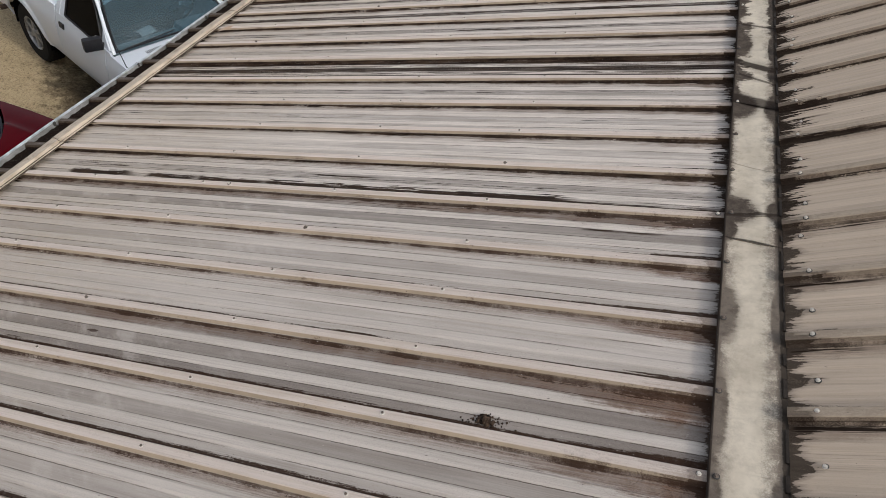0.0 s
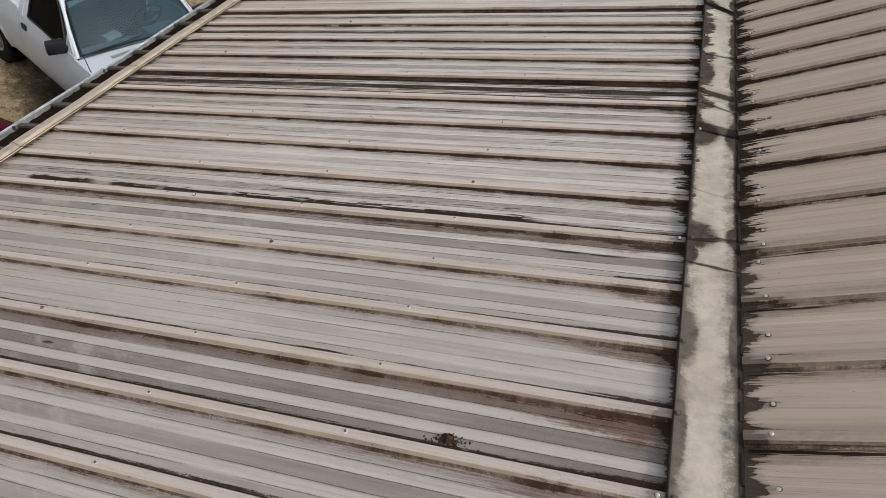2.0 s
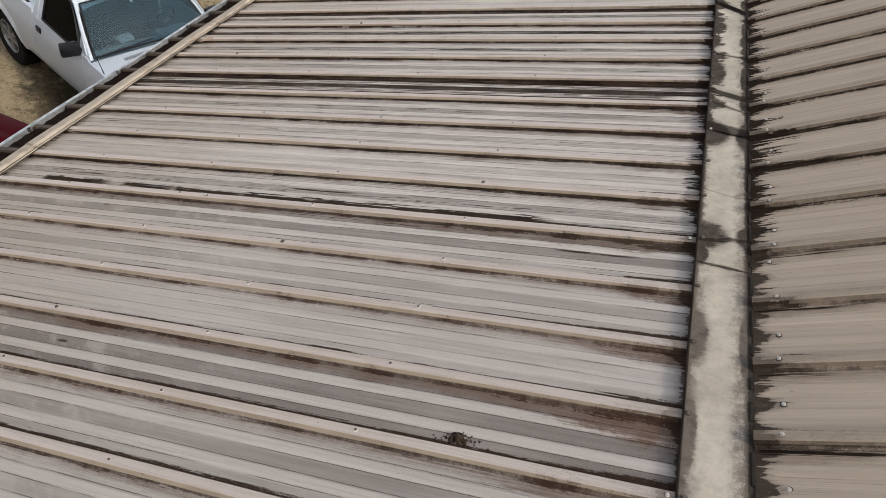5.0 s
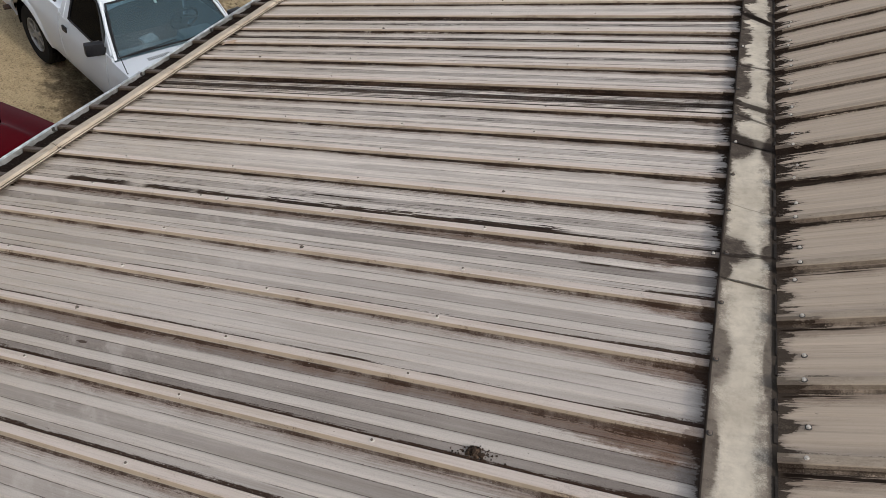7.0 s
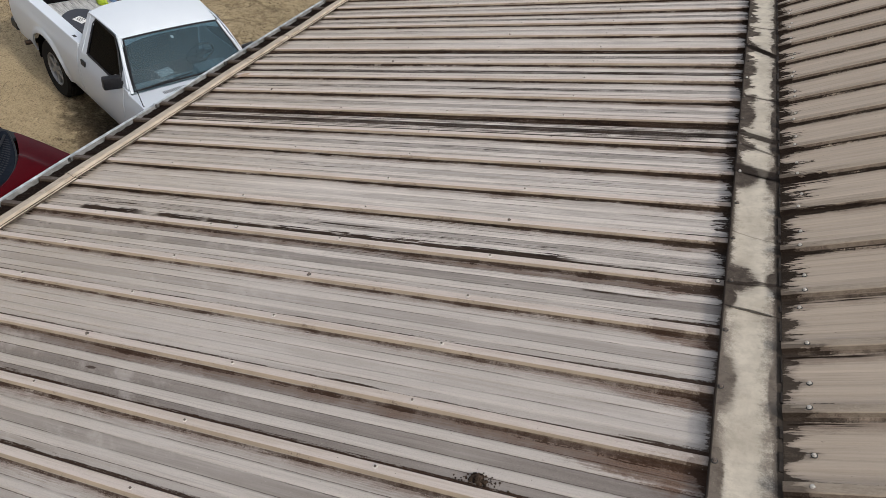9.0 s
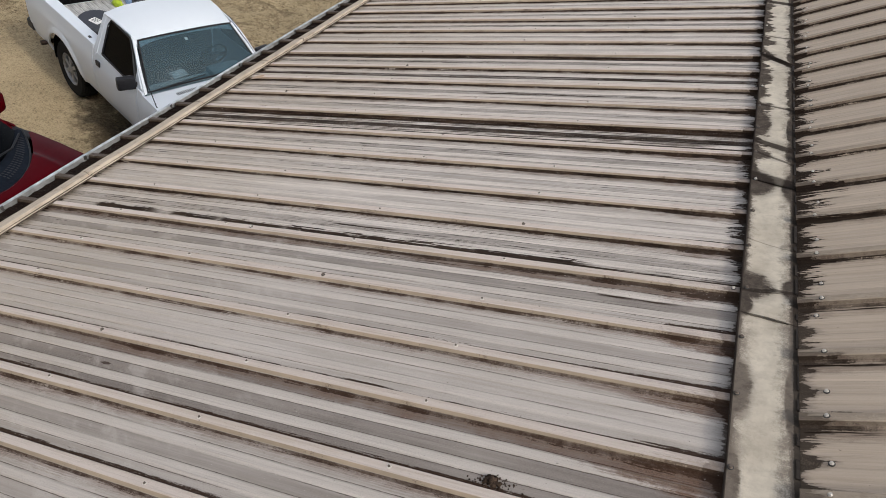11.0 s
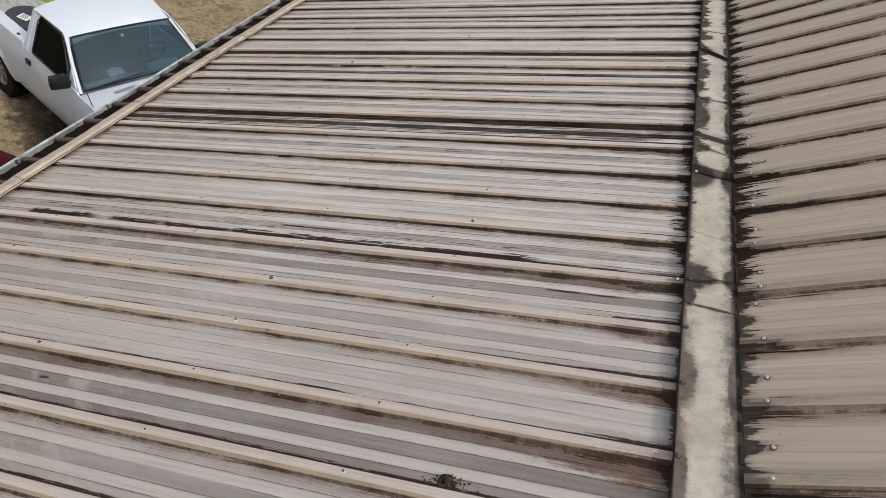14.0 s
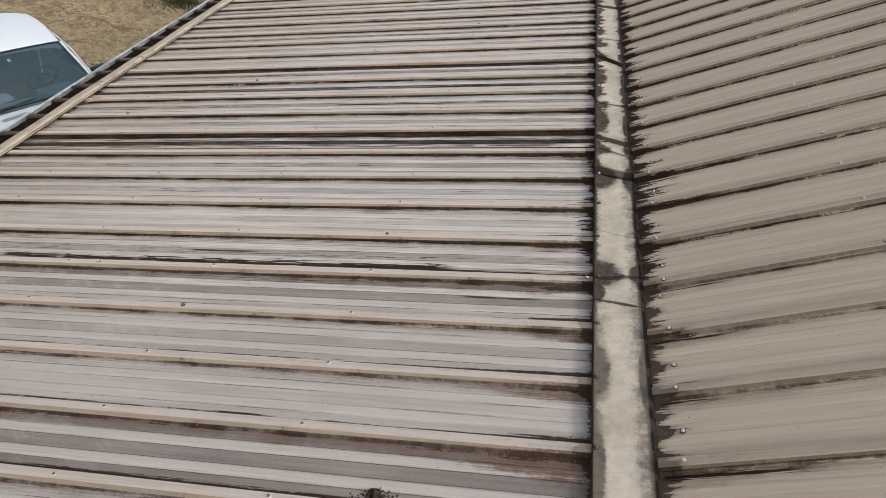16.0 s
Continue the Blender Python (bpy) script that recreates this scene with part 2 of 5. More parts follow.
    scab = n.mul(n.sub(up, n.mul(crown, 0.75)), n.step(n.add(n.add(n.mul(wob, 0.7), n.add(n.mul(grit, 0.35), n.mul(n.sub(jag, 0.5), 0.4))), n.mul(close, 0.13)), 0.59, 0.68))
    if not low:      # speckled dirt covers one flank
        scab = n.top(scab, n.mul(n.mul(n.step(fr, 0.5, 0.51), n.sub(up, crown)), n.step(n.add(n.mul(wob, 0.45), n.add(n.mul(grit, 0.25), n.mul(jag, 0.30))), 0.38, 0.58, 0.25, 0.92)))
    if low:
        climb = n.add(n.mul(n.sub(n.add(n.mul(wob, 0.75), n.mul(grit, 0.25)), 0.45), 0.030), n.add(n.mul(close, 0.006), n.mul(old, 0.0030)))
        scab = n.top(scab, n.mul(n.mul(n.step(fr, 0.5, 0.51), up), n.mul(n.step(z, n.add(climb, PAN + 0.0052), n.add(climb, PAN + 0.0015)), 0.9)))
    col = n.mix(n.mul(scab, 0.80), col, n.mix(n.step(grit, 0.42, 0.62), (0.128, 0.084, 0.058), (0.058, 0.037, 0.027)))

    # ragged black growth creeping from the flashing
    comb = n.add(n.mul(n.streak(x, y, 9.0, 120.0, 4.0, 6.0), 0.55), n.mul(n.noise(n.vec(n.mul(x, 16.0), n.mul(y, 48.0), 4.0), 1.0, 5.0, 0.7), 0.45))
    lump = n.noise(n.vec(n.mul(bay, 2.3), n.mul(y, 15.0), 1.0), 1.0, 3.0)
    reach = n.mul(n.math("POWER", n.step(comb, 0.36, 0.66), 1.5), n.mul(n.step(lump, 0.38, 0.62, 0.04 if low else 0.22, 1.15), reach_len))
    reach = n.mul(reach, n.mul(n.step(y, 1.10, 1.40, 0.22 if low else 0.50, 1.25), n.step(y, 1.75, 2.3, 1.0, 0.45)))
    corner = n.top(n.step(fr, 0.66, 0.90), n.step(fr, 0.24, 0.10)) if low else n.top(n.step(fr, 0.74, 0.90), n.step(n.math("ABSOLUTE", n.sub(fr, 0.44)), 0.15, 0.02))
    reach = n.add(reach, n.mul(n.mul(corner, n.math("POWER", n.add(0.25, wob), 2.0)), reach_len * (1.0 if low else 0.50)))
    gap = n.sub(n.add(reach, 0.006 if low else 0.004), n.add(d, n.add(n.mul(n.sub(jag, 0.5), 0.04), n.mul(n.sub(blot, 0.5), 0.03 if low else 0.05))))
    rim = n.mul(n.step(gap, 0.0, 0.006), n.sub(1.0, n.mul(crown, 0.55)))
    rim = n.mul(rim, n.mul(n.step(n.add(n.mul(grit, 0.6), n.mul(blot, 0.4)), 0.36, 0.50, 0.70, 1.0), n.step(y, 0.95, 1.25, 0.84, 1.0)))
    col = n.mix(n.mul(n.step(gap, -0.030, 0.01), 0.30 if low else 0.50), col, (0.110, 0.080, 0.060))

    dark = n.top(n.top(n.mul(black, 0.95), hair), n.top(rule, rim))
    dark = n.top(dark, n.mul(n.top(near_, far_), n.step(jag, 0.25, 0.5, 0.80, 1.0)))
    for a, b, yc, hw in strokes:
        run = n.mul(n.step(x, a - 0.03, a + 0.02), n.step(x, b + 0.02, b - 0.10))
        off = n.math("ABSOLUTE", n.sub(n.add(y, n.mul(n.sub(blot, 0.5), 0.012)), yc))
        thin = n.mul(n.add(0.10, n.mul(n.step(n.add(n.mul(dash, 0.6), n.mul(soft_, 0.4)), 0.36, 0.60), 1.10)), hw)
        torn = n.add(n.sub(off, thin), n.mul(n.sub(fine, 0.5), 0.010))
        dark = n.top(dark, n.mul(run, n.step(torn, 0.002, -0.002)))
    for cx, cy, rx, ry in spots:
        r2 = n.add(n.math("POWER", n.mul(n.sub(x, cx), 1 / rx), 2.0), n.math("POWER", n.mul(n.sub(y, cy), 1 / ry), 2.0))
        dark = n.top(dark, n.mul(n.step(n.add(r2, n.mul(n.sub(jag, 0.5), 3.0)), 1.1, 0.7), 0.80))
    # leaf grime above the eave, below the trim strip
    wet = n.step(n.add(x, n.mul(n.sub(n.streak(x, y, 6.0, 90.0, 3.0, 4.0), 0.5), 0.35)), eave, eave - 0.05)
    dark = n.top(dark, n.mul(wet, n.sub(n.step(blot, 0.25, 0.5, 0.70, 1.0), n.mul(up, 0.20))))
    # soot: brown-black near, blacker where it lies thick
    soot = n.mix(n.step(n.add(blot, n.mul(n.sub(grit, 0.5), 0.5)), 0.35, 0.75), (0.009, 0.0055, 0.0045), (0.058, 0.037, 0.025) if low else (0.030, 0.022, 0.017))
    if low:
        soot = n.mix(old, n.mix(grit, (0.016, 0.0085, 0.0065), (0.064, 0.037, 0.025)), soot)
    col = n.mix(n.mul(dark, 0.96), col, soot)
    col = n.mix(n.mul(n.mul(wet, n.step(jag, 0.35, 0.55, 0.55, 0.9)), n.sub(1.0, n.mul(up, 0.55))), col, (0.011, 0.008, 0.007))
    speck = n.step(n.noise(n.vec(n.mul(x, 60.0), n.mul(y, 150.0), 8.0), 1.0, 2.0), 0.735, 0.755)
    col = n.mix(n.mul(speck, 0.8), col, (0.045, 0.036, 0.03))
    fleck = n.mul(n.step(n.noise(n.vec(n.mul(x, 110.0), n.mul(y, 230.0), 18.0), 1.0, 2.0), 0.70, 0.74), n.step(foul, 0.1, 0.4))
    col = n.mix(n.mul(fleck, 0.7), col, (0.52, 0.48, 0.44))
    n.color(col)
    n.rough(n.step(dark, 0.0, 1.0, 0.55, 0.9))
    n.put(n.b.inputs["Specular IOR Level"], n.step(dark, 0.0, 0.8, 0.25, 0.0))
    n.bump(n.add(n.mul(grit, 0.5), n.mul(blot, 0.5)), 0.25, 0.0012)
    return n.mat


# foulness of the three channels of each bay, from bay -4 on
FOUL_LOW = [(0.3, 0.3, 0.2), (0.2, 0.4, 0.2), (0.3, 0.4, 0.3), (0.25, 0.35, 0.2),
            (0.32, 0.52, 0.3), (1.0, 1.0, 0.80), (0.02, 0.02, 0.04), (0.20, 0.36, 0.05), (0.15, 0.60, 0.65), (0.30, 0.42, 0.10), (0.06, 0.10, 0.06), (0.15, 0.30, 0.15),
            (0.15, 0.40, 0.20), (0.85, 1.0, 1.0), (0.30, 0.35, 0.25), (0.15, 0.45, 0.10), (0.30, 0.70, 0.10), (0.20, 0.50, 0.75), (0.10, 0.10, 0.10), (0.2, 0.3, 0.1),
            (0.1, 0.5, 0.2), (0.2, 0.4, 0.3), (0.2, 0.3, 0.2), (0.2, 0.5, 0.1), (0.3, 0.3, 0.2), (0.1, 0.4, 0.2), (0.2, 0.3, 0.2), (0.2, 0.3, 0.1)]
FOUL_UP = [(0.04, 0.10, 0.04), (0.02, 0.06, 0.06), (0.05, 0.08, 0.02), (0.02, 0.10, 0.04)] * 7
PAINT_LOW = sheet_paint("weathered_roof_steel", 0.0, APRON_L, -1.0, (0.530, 0.477, 0.432), (0.415, 0.368, 0.327),
                        (0.590, 0.512, 0.462), (0.398, 0.313, 0.224), FOUL_LOW, 0.058,
                        ((-2.0, -1.60, 1.190, 0.020), (-1.55, -1.25, 1.192, 0.018), (-1.28, -0.90, 1.190, 0.022), (-0.95, 0.32, 1.188, 0.024), (0.2, 0.76, 1.180, 0.014), (-0.75, -0.45, 1.262, 0.005),
                         (0.0, 0.45, 2.855, 0.014), (-0.6, 0.1, 2.63, 0.006), (-2.0, 0.76, 2.240, 0.012), (0.35, 0.62, 1.045, 0.004)),
                        ((-1.090, 0.343, 0.022, 0.006), (0.68, 1.105, 0.09, 0.014)), -2.24)
PAINT_UP = sheet_paint("main_roof_steel", UPPER_Y, -0.058, 1.0, (0.590, 0.476, 0.370), (0.515, 0.410, 0.314),
                       (0.470, 0.378, 0.288), (0.310, 0.250, 0.186), FOUL_UP, 0.125,
                       ((-0.06, 0.26, 1.537, 0.010), (-0.06, 0.11, 1.684, 0.006), (-0.06, 0.40, 1.759, 0.007), (-0.06, 0.12, 1.306, 0.004), (-0.06, 0.22, 1.066, 0.004),
                        (-0.06, 0.16, 1.990, 0.005), (-0.06, 0.20, 0.836, 0.004), (-0.06, 0.14, 0.608, 0.006), (-0.06, 0.10, 2.215, 0.005), (-0.06, 0.30, 0.380, 0.008)))
SCREW_STEEL = plain("screw_zinc", (0.52, 0.48, 0.42), (0.72, 0.67, 0.61), 0.42, 0.30, 0.5, 300.0)
SCREW_RUST = plain("screw_rust", (0.10, 0.075, 0.06), (0.22, 0.18, 0.15), 0.7, 0.3, 0.4, 300.0)
RUBBER = plain("washer_rubber", (0.03, 0.028, 0.026), (0.07, 0.065, 0.06), 0.8)
GALV = plain("galvanised_steel", (0.17, 0.17, 0.165), (0.36, 0.362, 0.36), 0.55, 0.2, 0.4, 26.0)


def strip_paint():
    n = Net("stained_beige_trim", 0.75, 0.0, 0.25)
    o, x, y, z = n.coords()
    a = n.noise(n.vec(n.mul(x, 120.0), n.mul(y, 9.0), 0.0), 1.0, 5.0, 0.65)
    b = n.noise(o, 16.0, 5.0, 0.7)
    g = n.noise(o, 170.0, 3.0, 0.7)
    col = n.mix(n.step(a, 0.35, 0.68), (0.540, 0.462, 0.375), (0.39, 0.322, 0.250))
    col = n.mix(n.mul(n.step(b, 0.54, 0.72), n.step(g, 0.35, 0.6, 0.35, 0.8)), col, (0.13, 0.098, 0.070))
    col = n.mix(n.mul(n.step(a, 0.66, 0.72), 0.75), col, (0.045, 0.033, 0.025))
    col = n.mix(n.mul(n.step(z, PAN + RIB + 0.0085, PAN + RIB + 0.0065), n.step(g, 0.3, 0.5, 0.7, 0.97)), col, (0.040, 0.029, 0.021))
    n.color(col)
    n.bump(n.add(g, b), 0.3, 0.0015)
    return n.mat


BEIGE = strip_paint()

WALL = plain("wall_paint", (0.55, 0.52, 0.46), (0.48, 0.45, 0.40), 0.8, 0.0, 0.2, 5.0)
WOOD = plain("fascia_wood", (0.45, 0.42, 0.37), (0.36, 0.33, 0.28), 0.75, 0.0, 0.2, 12.0)


# ---------------------------------------------------------------- mesh helpers
def mesh_of(name, bm, *mats, smooth=False):
    me = bpy.data.meshes.new(name)
    bm.normal_update()
    bm.to_mesh(me)
    bm.free()
    for m in mats:
        me.materials.append(m)
    if smooth:
        me.shade_smooth()
        me.set_sharp_from_angle(angle=radians(28))
    return me


def part(name, bm, material, parent, label="", smooth=False, m=None):
    """Links a bmesh as one mesh object under a thing or a part."""
    mats = material if isinstance(material, (list, tuple)) else [material]
    ob = new(name, mesh_of(name, bm, *mats, smooth=smooth) if isinstance(bm, bmesh.types.BMesh) else bm)
    if parent is not None:
        ob.parent = parent
    if m is not None:
        ob.matrix_basis = m
    if label:
        ob["label"] = label
    return ob


def empty(name, m, label, category, group="", kind=""):
    ob = new(name)
    ob.matrix_basis = m
    return tagged(ob, label, category, group, kind)


def loft(rows, close=False, caps=False):
    """A skin through rows of points, all of one length. close: each row is a ring."""
    bm = bmesh.new()
    v = [[bm.verts.new(p) for p in row] for row in rows]
    k = len(rows[0])
    for a, b in zip(v, v[1:]):
        for i in range(k if close else k - 1):
            bm.faces.new((a[i], a[(i + 1) % k], b[(i + 1) % k], b[i]))
    if caps:
        bm.faces.new(list(reversed(v[0])))
        bm.faces.new(v[-1])
    bmesh.ops.recalc_face_normals(bm, faces=bm.faces)
    return bm


def add_box(bm, x0, x1, y0, y1, z0, z1, bevel=0.0, m=None):
    b = bmesh.new()
    vs = [b.verts.new((x, y, z)) for x in (x0, x1) for y in (y0, y1) for z in (z0, z1)]
    for f in ((0, 1, 3, 2), (4, 6, 7, 5), (0, 4, 5, 1), (2, 3, 7, 6), (0, 2, 6, 4), (1, 5, 7, 3)):
        b.faces.new([vs[i] for i in f])
    if bevel:
        bmesh.ops.bevel(b, geom=b.edges[:], offset=bevel, segments=2, affect="EDGES", profile=0.6)
    bmesh.ops.recalc_face_normals(b, faces=b.faces)
    if m is not None:
        b.transform(m)
    join(bm, b)
    return bm


def join(bm, other):
    me = bpy.data.meshes.new("joined")
    other.to_mesh(me)
    other.free()
    bm.from_mesh(me)
    bpy.data.meshes.remove(me)


def box(x0, x1, y0, y1, z0, z1, bevel=0.0):
    return add_box(bmesh.new(), x0, x1, y0, y1, z0, z1, bevel)


def turned(profile, seg=24, axis="Z", caps=True):
    """A body of revolution from (radius, height) pairs."""
    rows = []
    for r, hh in profile:
        ring = []
        for i in range(seg):
            a = 2 * math.pi * i / seg
            c, s = r * math.cos(a), r * math.sin(a)
            ring.append((c, s, hh) if axis == "Z" else (c, hh, s))
        rows.append(ring)
    if not caps:
        rows.append(rows[0])
    bm = loft(rows, close=True, caps=caps)
    if not caps:
        bmesh.ops.remove_doubles(bm, verts=bm.verts, dist=1e-5)
    return bm


def tube(points, r, seg=8):
    rows = []
    pts = [Vector(p) for p in points]
    for i, p in enumerate(pts):
        d = (pts[min(i + 1, len(pts) - 1)] - pts[max(i - 1, 0)]).normalized()
        a = d.orthogonal().normalized() if i == 0 else (last - d * last.dot(d)).normalized()
        last = a
        b = d.cross(a)
        rows.append([p + r * (math.cos(2 * math.pi * j / seg) * a + math.sin(2 * math.pi * j / seg) * b) for j in range(seg)])
    return loft(rows, close=True, caps=True)


# ---------------------------------------------------------------- roofs
def rib_profile(k0, k1, y0, low=0.0035):
    """Points (y, z) across ribs k0 to k1: tall ribs with two low stiffening ribs in each pan."""
    pts = []
    for k in range(k0, k1 + 1):
        c = y0 + k * P
        pts += [(c - 0.0225, PAN), (c - 0.0135, PAN + RIB - 0.002), (c - 0.0115, PAN + RIB), (c + 0.0115, PAN + RIB),
                (c + 0.0135, PAN + RIB - 0.002), (c + 0.0225, PAN)]
        if k < k1:
            for t in (1 / 3, 2 / 3):
                m = c + t * P
                pts += [(m - 0.017, PAN), (m - 0.010, PAN + low), (m + 0.010, PAN + low), (m + 0.017, PAN)]
    return pts


def sheet(k0, x0, x1, y0, rng, low=0.0035, thick=0.0012, lapped=False):
    prof = rib_profile(k0, k0 + 4, y0, low)
    if lapped:      # an upper sheet ends in a lip half-way down the outer flank of its last ribs
        (ya, yb), zl = (prof[1][0] - 0.0030, prof[-2][0] + 0.0030), PAN + RIB - 0.0085
        prof = [(ya, zl)] + prof[1:-1] + [(yb, zl)]
    n = 9
    rows = []
    ph = rng.uniform(0, 6)
    for i in range(n):
        x = x0 + (x1 - x0) * i / (n - 1)
        rows.append([(x, y + 0.0012 * math.sin(2.1 * x + ph), z + 0.0006 * math.sin(3.3 * x + ph + 9 * y)) for y, z in prof])
    bm = loft(rows)
    for f in bm.faces:
        if f.normal.z < 0:
            f.normal_flip()
    g = bmesh.ops.extrude_face_region(bm, geom=bm.faces[:])
    bmesh.ops.translate(bm, vec=(0, 0, -thick), verts=[e for e in g["geom"] if isinstance(e, bmesh.types.BMVert)])
    bmesh.ops.recalc_face_normals(bm, faces=bm.faces)
    return bm


def screw_mesh(head, washer):
    bm = turned([(0.0078, 0.0), (0.0078, 0.0012), (0.0064, 0.0022)], 12)
    if washer is not RUBBER:      # the flange is pressed from the washer's bright steel
        join(bm, turned([(0.0060, 0.0021), (0.0060, 0.0028), (0.0040, 0.0033)], 12))
    for f in bm.faces:
        f.material_index = 1
    if washer is RUBBER:
        join(bm, turned([(0.0059, 0.0021), (0.0059, 0.0028), (0.0043, 0.0032), (0.0042, 0.0066), (0.0028, 0.0072)], 6))
    else:
        join(bm, turned([(0.0036, 0.0032), (0.0035, 0.0060), (0.0024, 0.0065)], 6))
    return mesh_of("screw", bm, head, washer)


SCREW, SCREW_DARK, SCREW_WORN = screw_mesh(SCREW_STEEL, RUBBER), screw_mesh(SCREW_RUST, RUBBER), screw_mesh(SCREW_RUST, SCREW_STEEL)
rng = random.Random(11)
lower = empty("lower_roof", LOWER, "weathered ribbed steel lean-to roof streaked with black mildew", "roof", kind="structure")
for i, k in enumerate(range(-14, 30, 4)):
    part("roof_sheet", sheet(k, EAVE, 0.785, 0.0, rng, lapped=i % 2 == 1), PAINT_LOW, lower, m=Matrix.Translation((0, 0, 0.0016 * (i % 2))))
upper = empty("main_roof", UPPER, "taupe ribbed steel main roof with dark dirt along the ribs", "roof", kind="structure")
for i, k in enumerate(range(-16, 30, 4)):
    part("roof_sheet", sheet(k, -0.058, 3.9, UPPER_Y, rng, 0.0014, lapped=i % 2 == 1), PAINT_UP, upper, m=Matrix.Translation((0, 0, 0.0016 * (i % 2))))


def screw_at(parent, x, y, z, me):
    part("screw", me, None, parent, m=pose(x, y, z, rng.uniform(-6, 6), rng.uniform(-6, 6), rng.uniform(0, 60)))


ROW_X = (-1.798, -1.211, -0.600, 0.0)
for k in range(-9, 28):
    for j, rx in enumerate(ROW_X):
        screw_at(lower, rx + rng.uniform(-0.006, 0.006), k * P + rng.uniform(-0.003, 0.003), PAN + RIB - 0.0003, SCREW_DARK if (3 * k + 5 * j) % 11 == 0 else SCREW_WORN)
screw_at(lower, -1.08, 5 * P, PAN + RIB, SCREW)
screw_at(lower, 0.742, 5 * P, PAN + RIB, SCREW)
screw_at(lower, 0.744, 1 * P, PAN + RIB, SCREW)
for k in range(-9, 27):
    yk = UPPER_Y + k * P
    screw_at(upper, rng.uniform(-0.004, 0.006), yk, PAN + RIB - 0.0003, SCREW)
    step_in = {0: 0.101, 1: 0.100, 2: 0.172, 3: 0.093, 4: 0.104, 5: 0.110}.get(k, 0.105 + rng.uniform(-0.012, 0.012))
    screw_at(upper, -0.012 if k == 2 else rng.uniform(-0.004, 0.014), yk + step_in, PAN, SCREW)
    for u in (0.617, 1.227, 1.837, 2.447):
        screw_at(upper, u + rng.uniform(-0.006, 0.006), yk, PAN + RIB - 0.0003, SCREW)


# ---------------------------------------------------------------- transition flashing between the two roofs
def flashing_paint():
    n = Net("mildewed_cream_flashing", 0.6, 0.0, 0.3)
    o, x, y, z = n.coords()
    u = n.mul(n.sub(x, APRON_L), 1 / (APRON_R - APRON_L))
    big = n.noise(n.vec(n.mul(x, 9.0), n.mul(y, 6.5), 2.0), 1.0, 4.0, 0.6)
    fin = n.noise(n.vec(n.mul(x, 12.0), n.mul(y, 95.0), 2.0), 1.0, 5.0, 0.7)
    mott = n.noise(n.vec(n.mul(x, 26.0), n.mul(y, 24.0), 6.0), 1.0, 6.0, 0.7)
    grit = n.noise(o, 300.0, 4.0, 0.75)
    rag = n.add(n.mul(n.sub(fin, 0.5), 0.55), n.add(n.mul(n.sub(mott, 0.5), 0.75), n.mul(n.sub(grit, 0.5), 0.5)))
    # margins, wider downhill; patches; slanting runs at the joints
    margin = n.top(n.step(n.sub(u, n.mul(rag, 0.16)), 0.11, 0.04), n.step(n.add(u, n.mul(rag, 0.16)), 0.89, 0.96))
    far_foul = n.mul(n.step(y, 1.70, 1.95), n.step(n.noise(n.vec(n.mul(x, 5.0), n.mul(y, 9.0), 15.0), 1.0, 4.0, 0.6), 0.38, 0.62))
    margin = n.top(margin, n.step(n.sub(u, n.add(n.mul(rag, 0.30), n.mul(far_foul, 0.42))), 0.12, -0.02))
    margin = n.top(margin, n.step(n.add(u, n.add(n.mul(rag, 0.22), n.mul(far_foul, 0.14))), 0.92, 1.0))
    dirt = margin
    stain = n.top(n.step(n.sub(u, n.mul(rag, 0.50)), 0.24, 0.02), n.step(n.add(u, n.mul(rag, 0.60)), 0.66, 0.94))
    for cx, cy, rx, ry in ((0.785, 2.86, 0.032, 0.06), (0.905, 2.80, 0.018, 0.10), (0.790, 2.33, 0.034, 0.10), (0.775, 1.800, 0.072, 0.090), (0.912, 1.780, 0.040, 0.11),
                           (0.768, 1.160, 0.080, 0.075), (0.908, 1.165, 0.034, 0.050), (0.765, 1.070, 0.032, 0.060), (0.772, 0.720, 0.036, 0.100), (0.903, 0.700, 0.018, 0.120),
                           (0.770, 0.400, 0.024, 0.12), (0.900, 2.28, 0.016, 0.12), (0.775, 2.66, 0.018, 0.05), (0.76, 0.10, 0.03, 0.2), (0.90, 0.15, 0.02, 0.1)):
        r2 = n.add(n.math("POWER", n.mul(n.sub(x, cx), 1 / rx), 2.0), n.math("POWER", n.mul(n.sub(y, cy), 1 / ry), 2.0))
        dirt = n.top(dirt, n.step(n.add(r2, n.mul(rag, 2.2)), 1.35, 0.65))
        stain = n.top(stain, n.mul(n.step(n.add(r2, n.mul(rag, 2.6)), 2.4, 0.6), 0.8))
    black = None
    for yl, yr, w, k in ((3.198, 3.034, 0.030, 1.0), (2.545, 2.488, 0.008, 0.7), (2.170, 2.085, 0.028, 0.9), (2.070, 1.965, 0.010, 0.7), (1.865, 1.805, 0.036, 0.8),
                         (1.134, 1.150, 0.008, 0.75), (1.027, 1.001, 0.0012, 0.6), (1.425, 1.375, 0.0014, 0.4), (3.50, 3.44, 0.008, 0.7), (4.15, 4.08, 0.03, 0.9), (-0.30, -0.33, 0.03, 0.9)):
        e = n.math("ABSOLUTE", n.sub(n.add(y, n.mul(rag, 0.30 * w + 0.010)), n.add(yl, n.mul(u, yr - yl))))
        band = n.step(e, w * 1.05 + 0.002, w * 0.6, 0.0, k)
        black = band if black is None else n.top(black, band)
        stain = n.top(stain, n.step(e, w * 2.6 + 0.012, w, 0.0, 0.55 * k))
    base = n.mix(n.step(big, 0.35, 0.7), (0.640, 0.570, 0.465), (0.480, 0.420, 0.335))
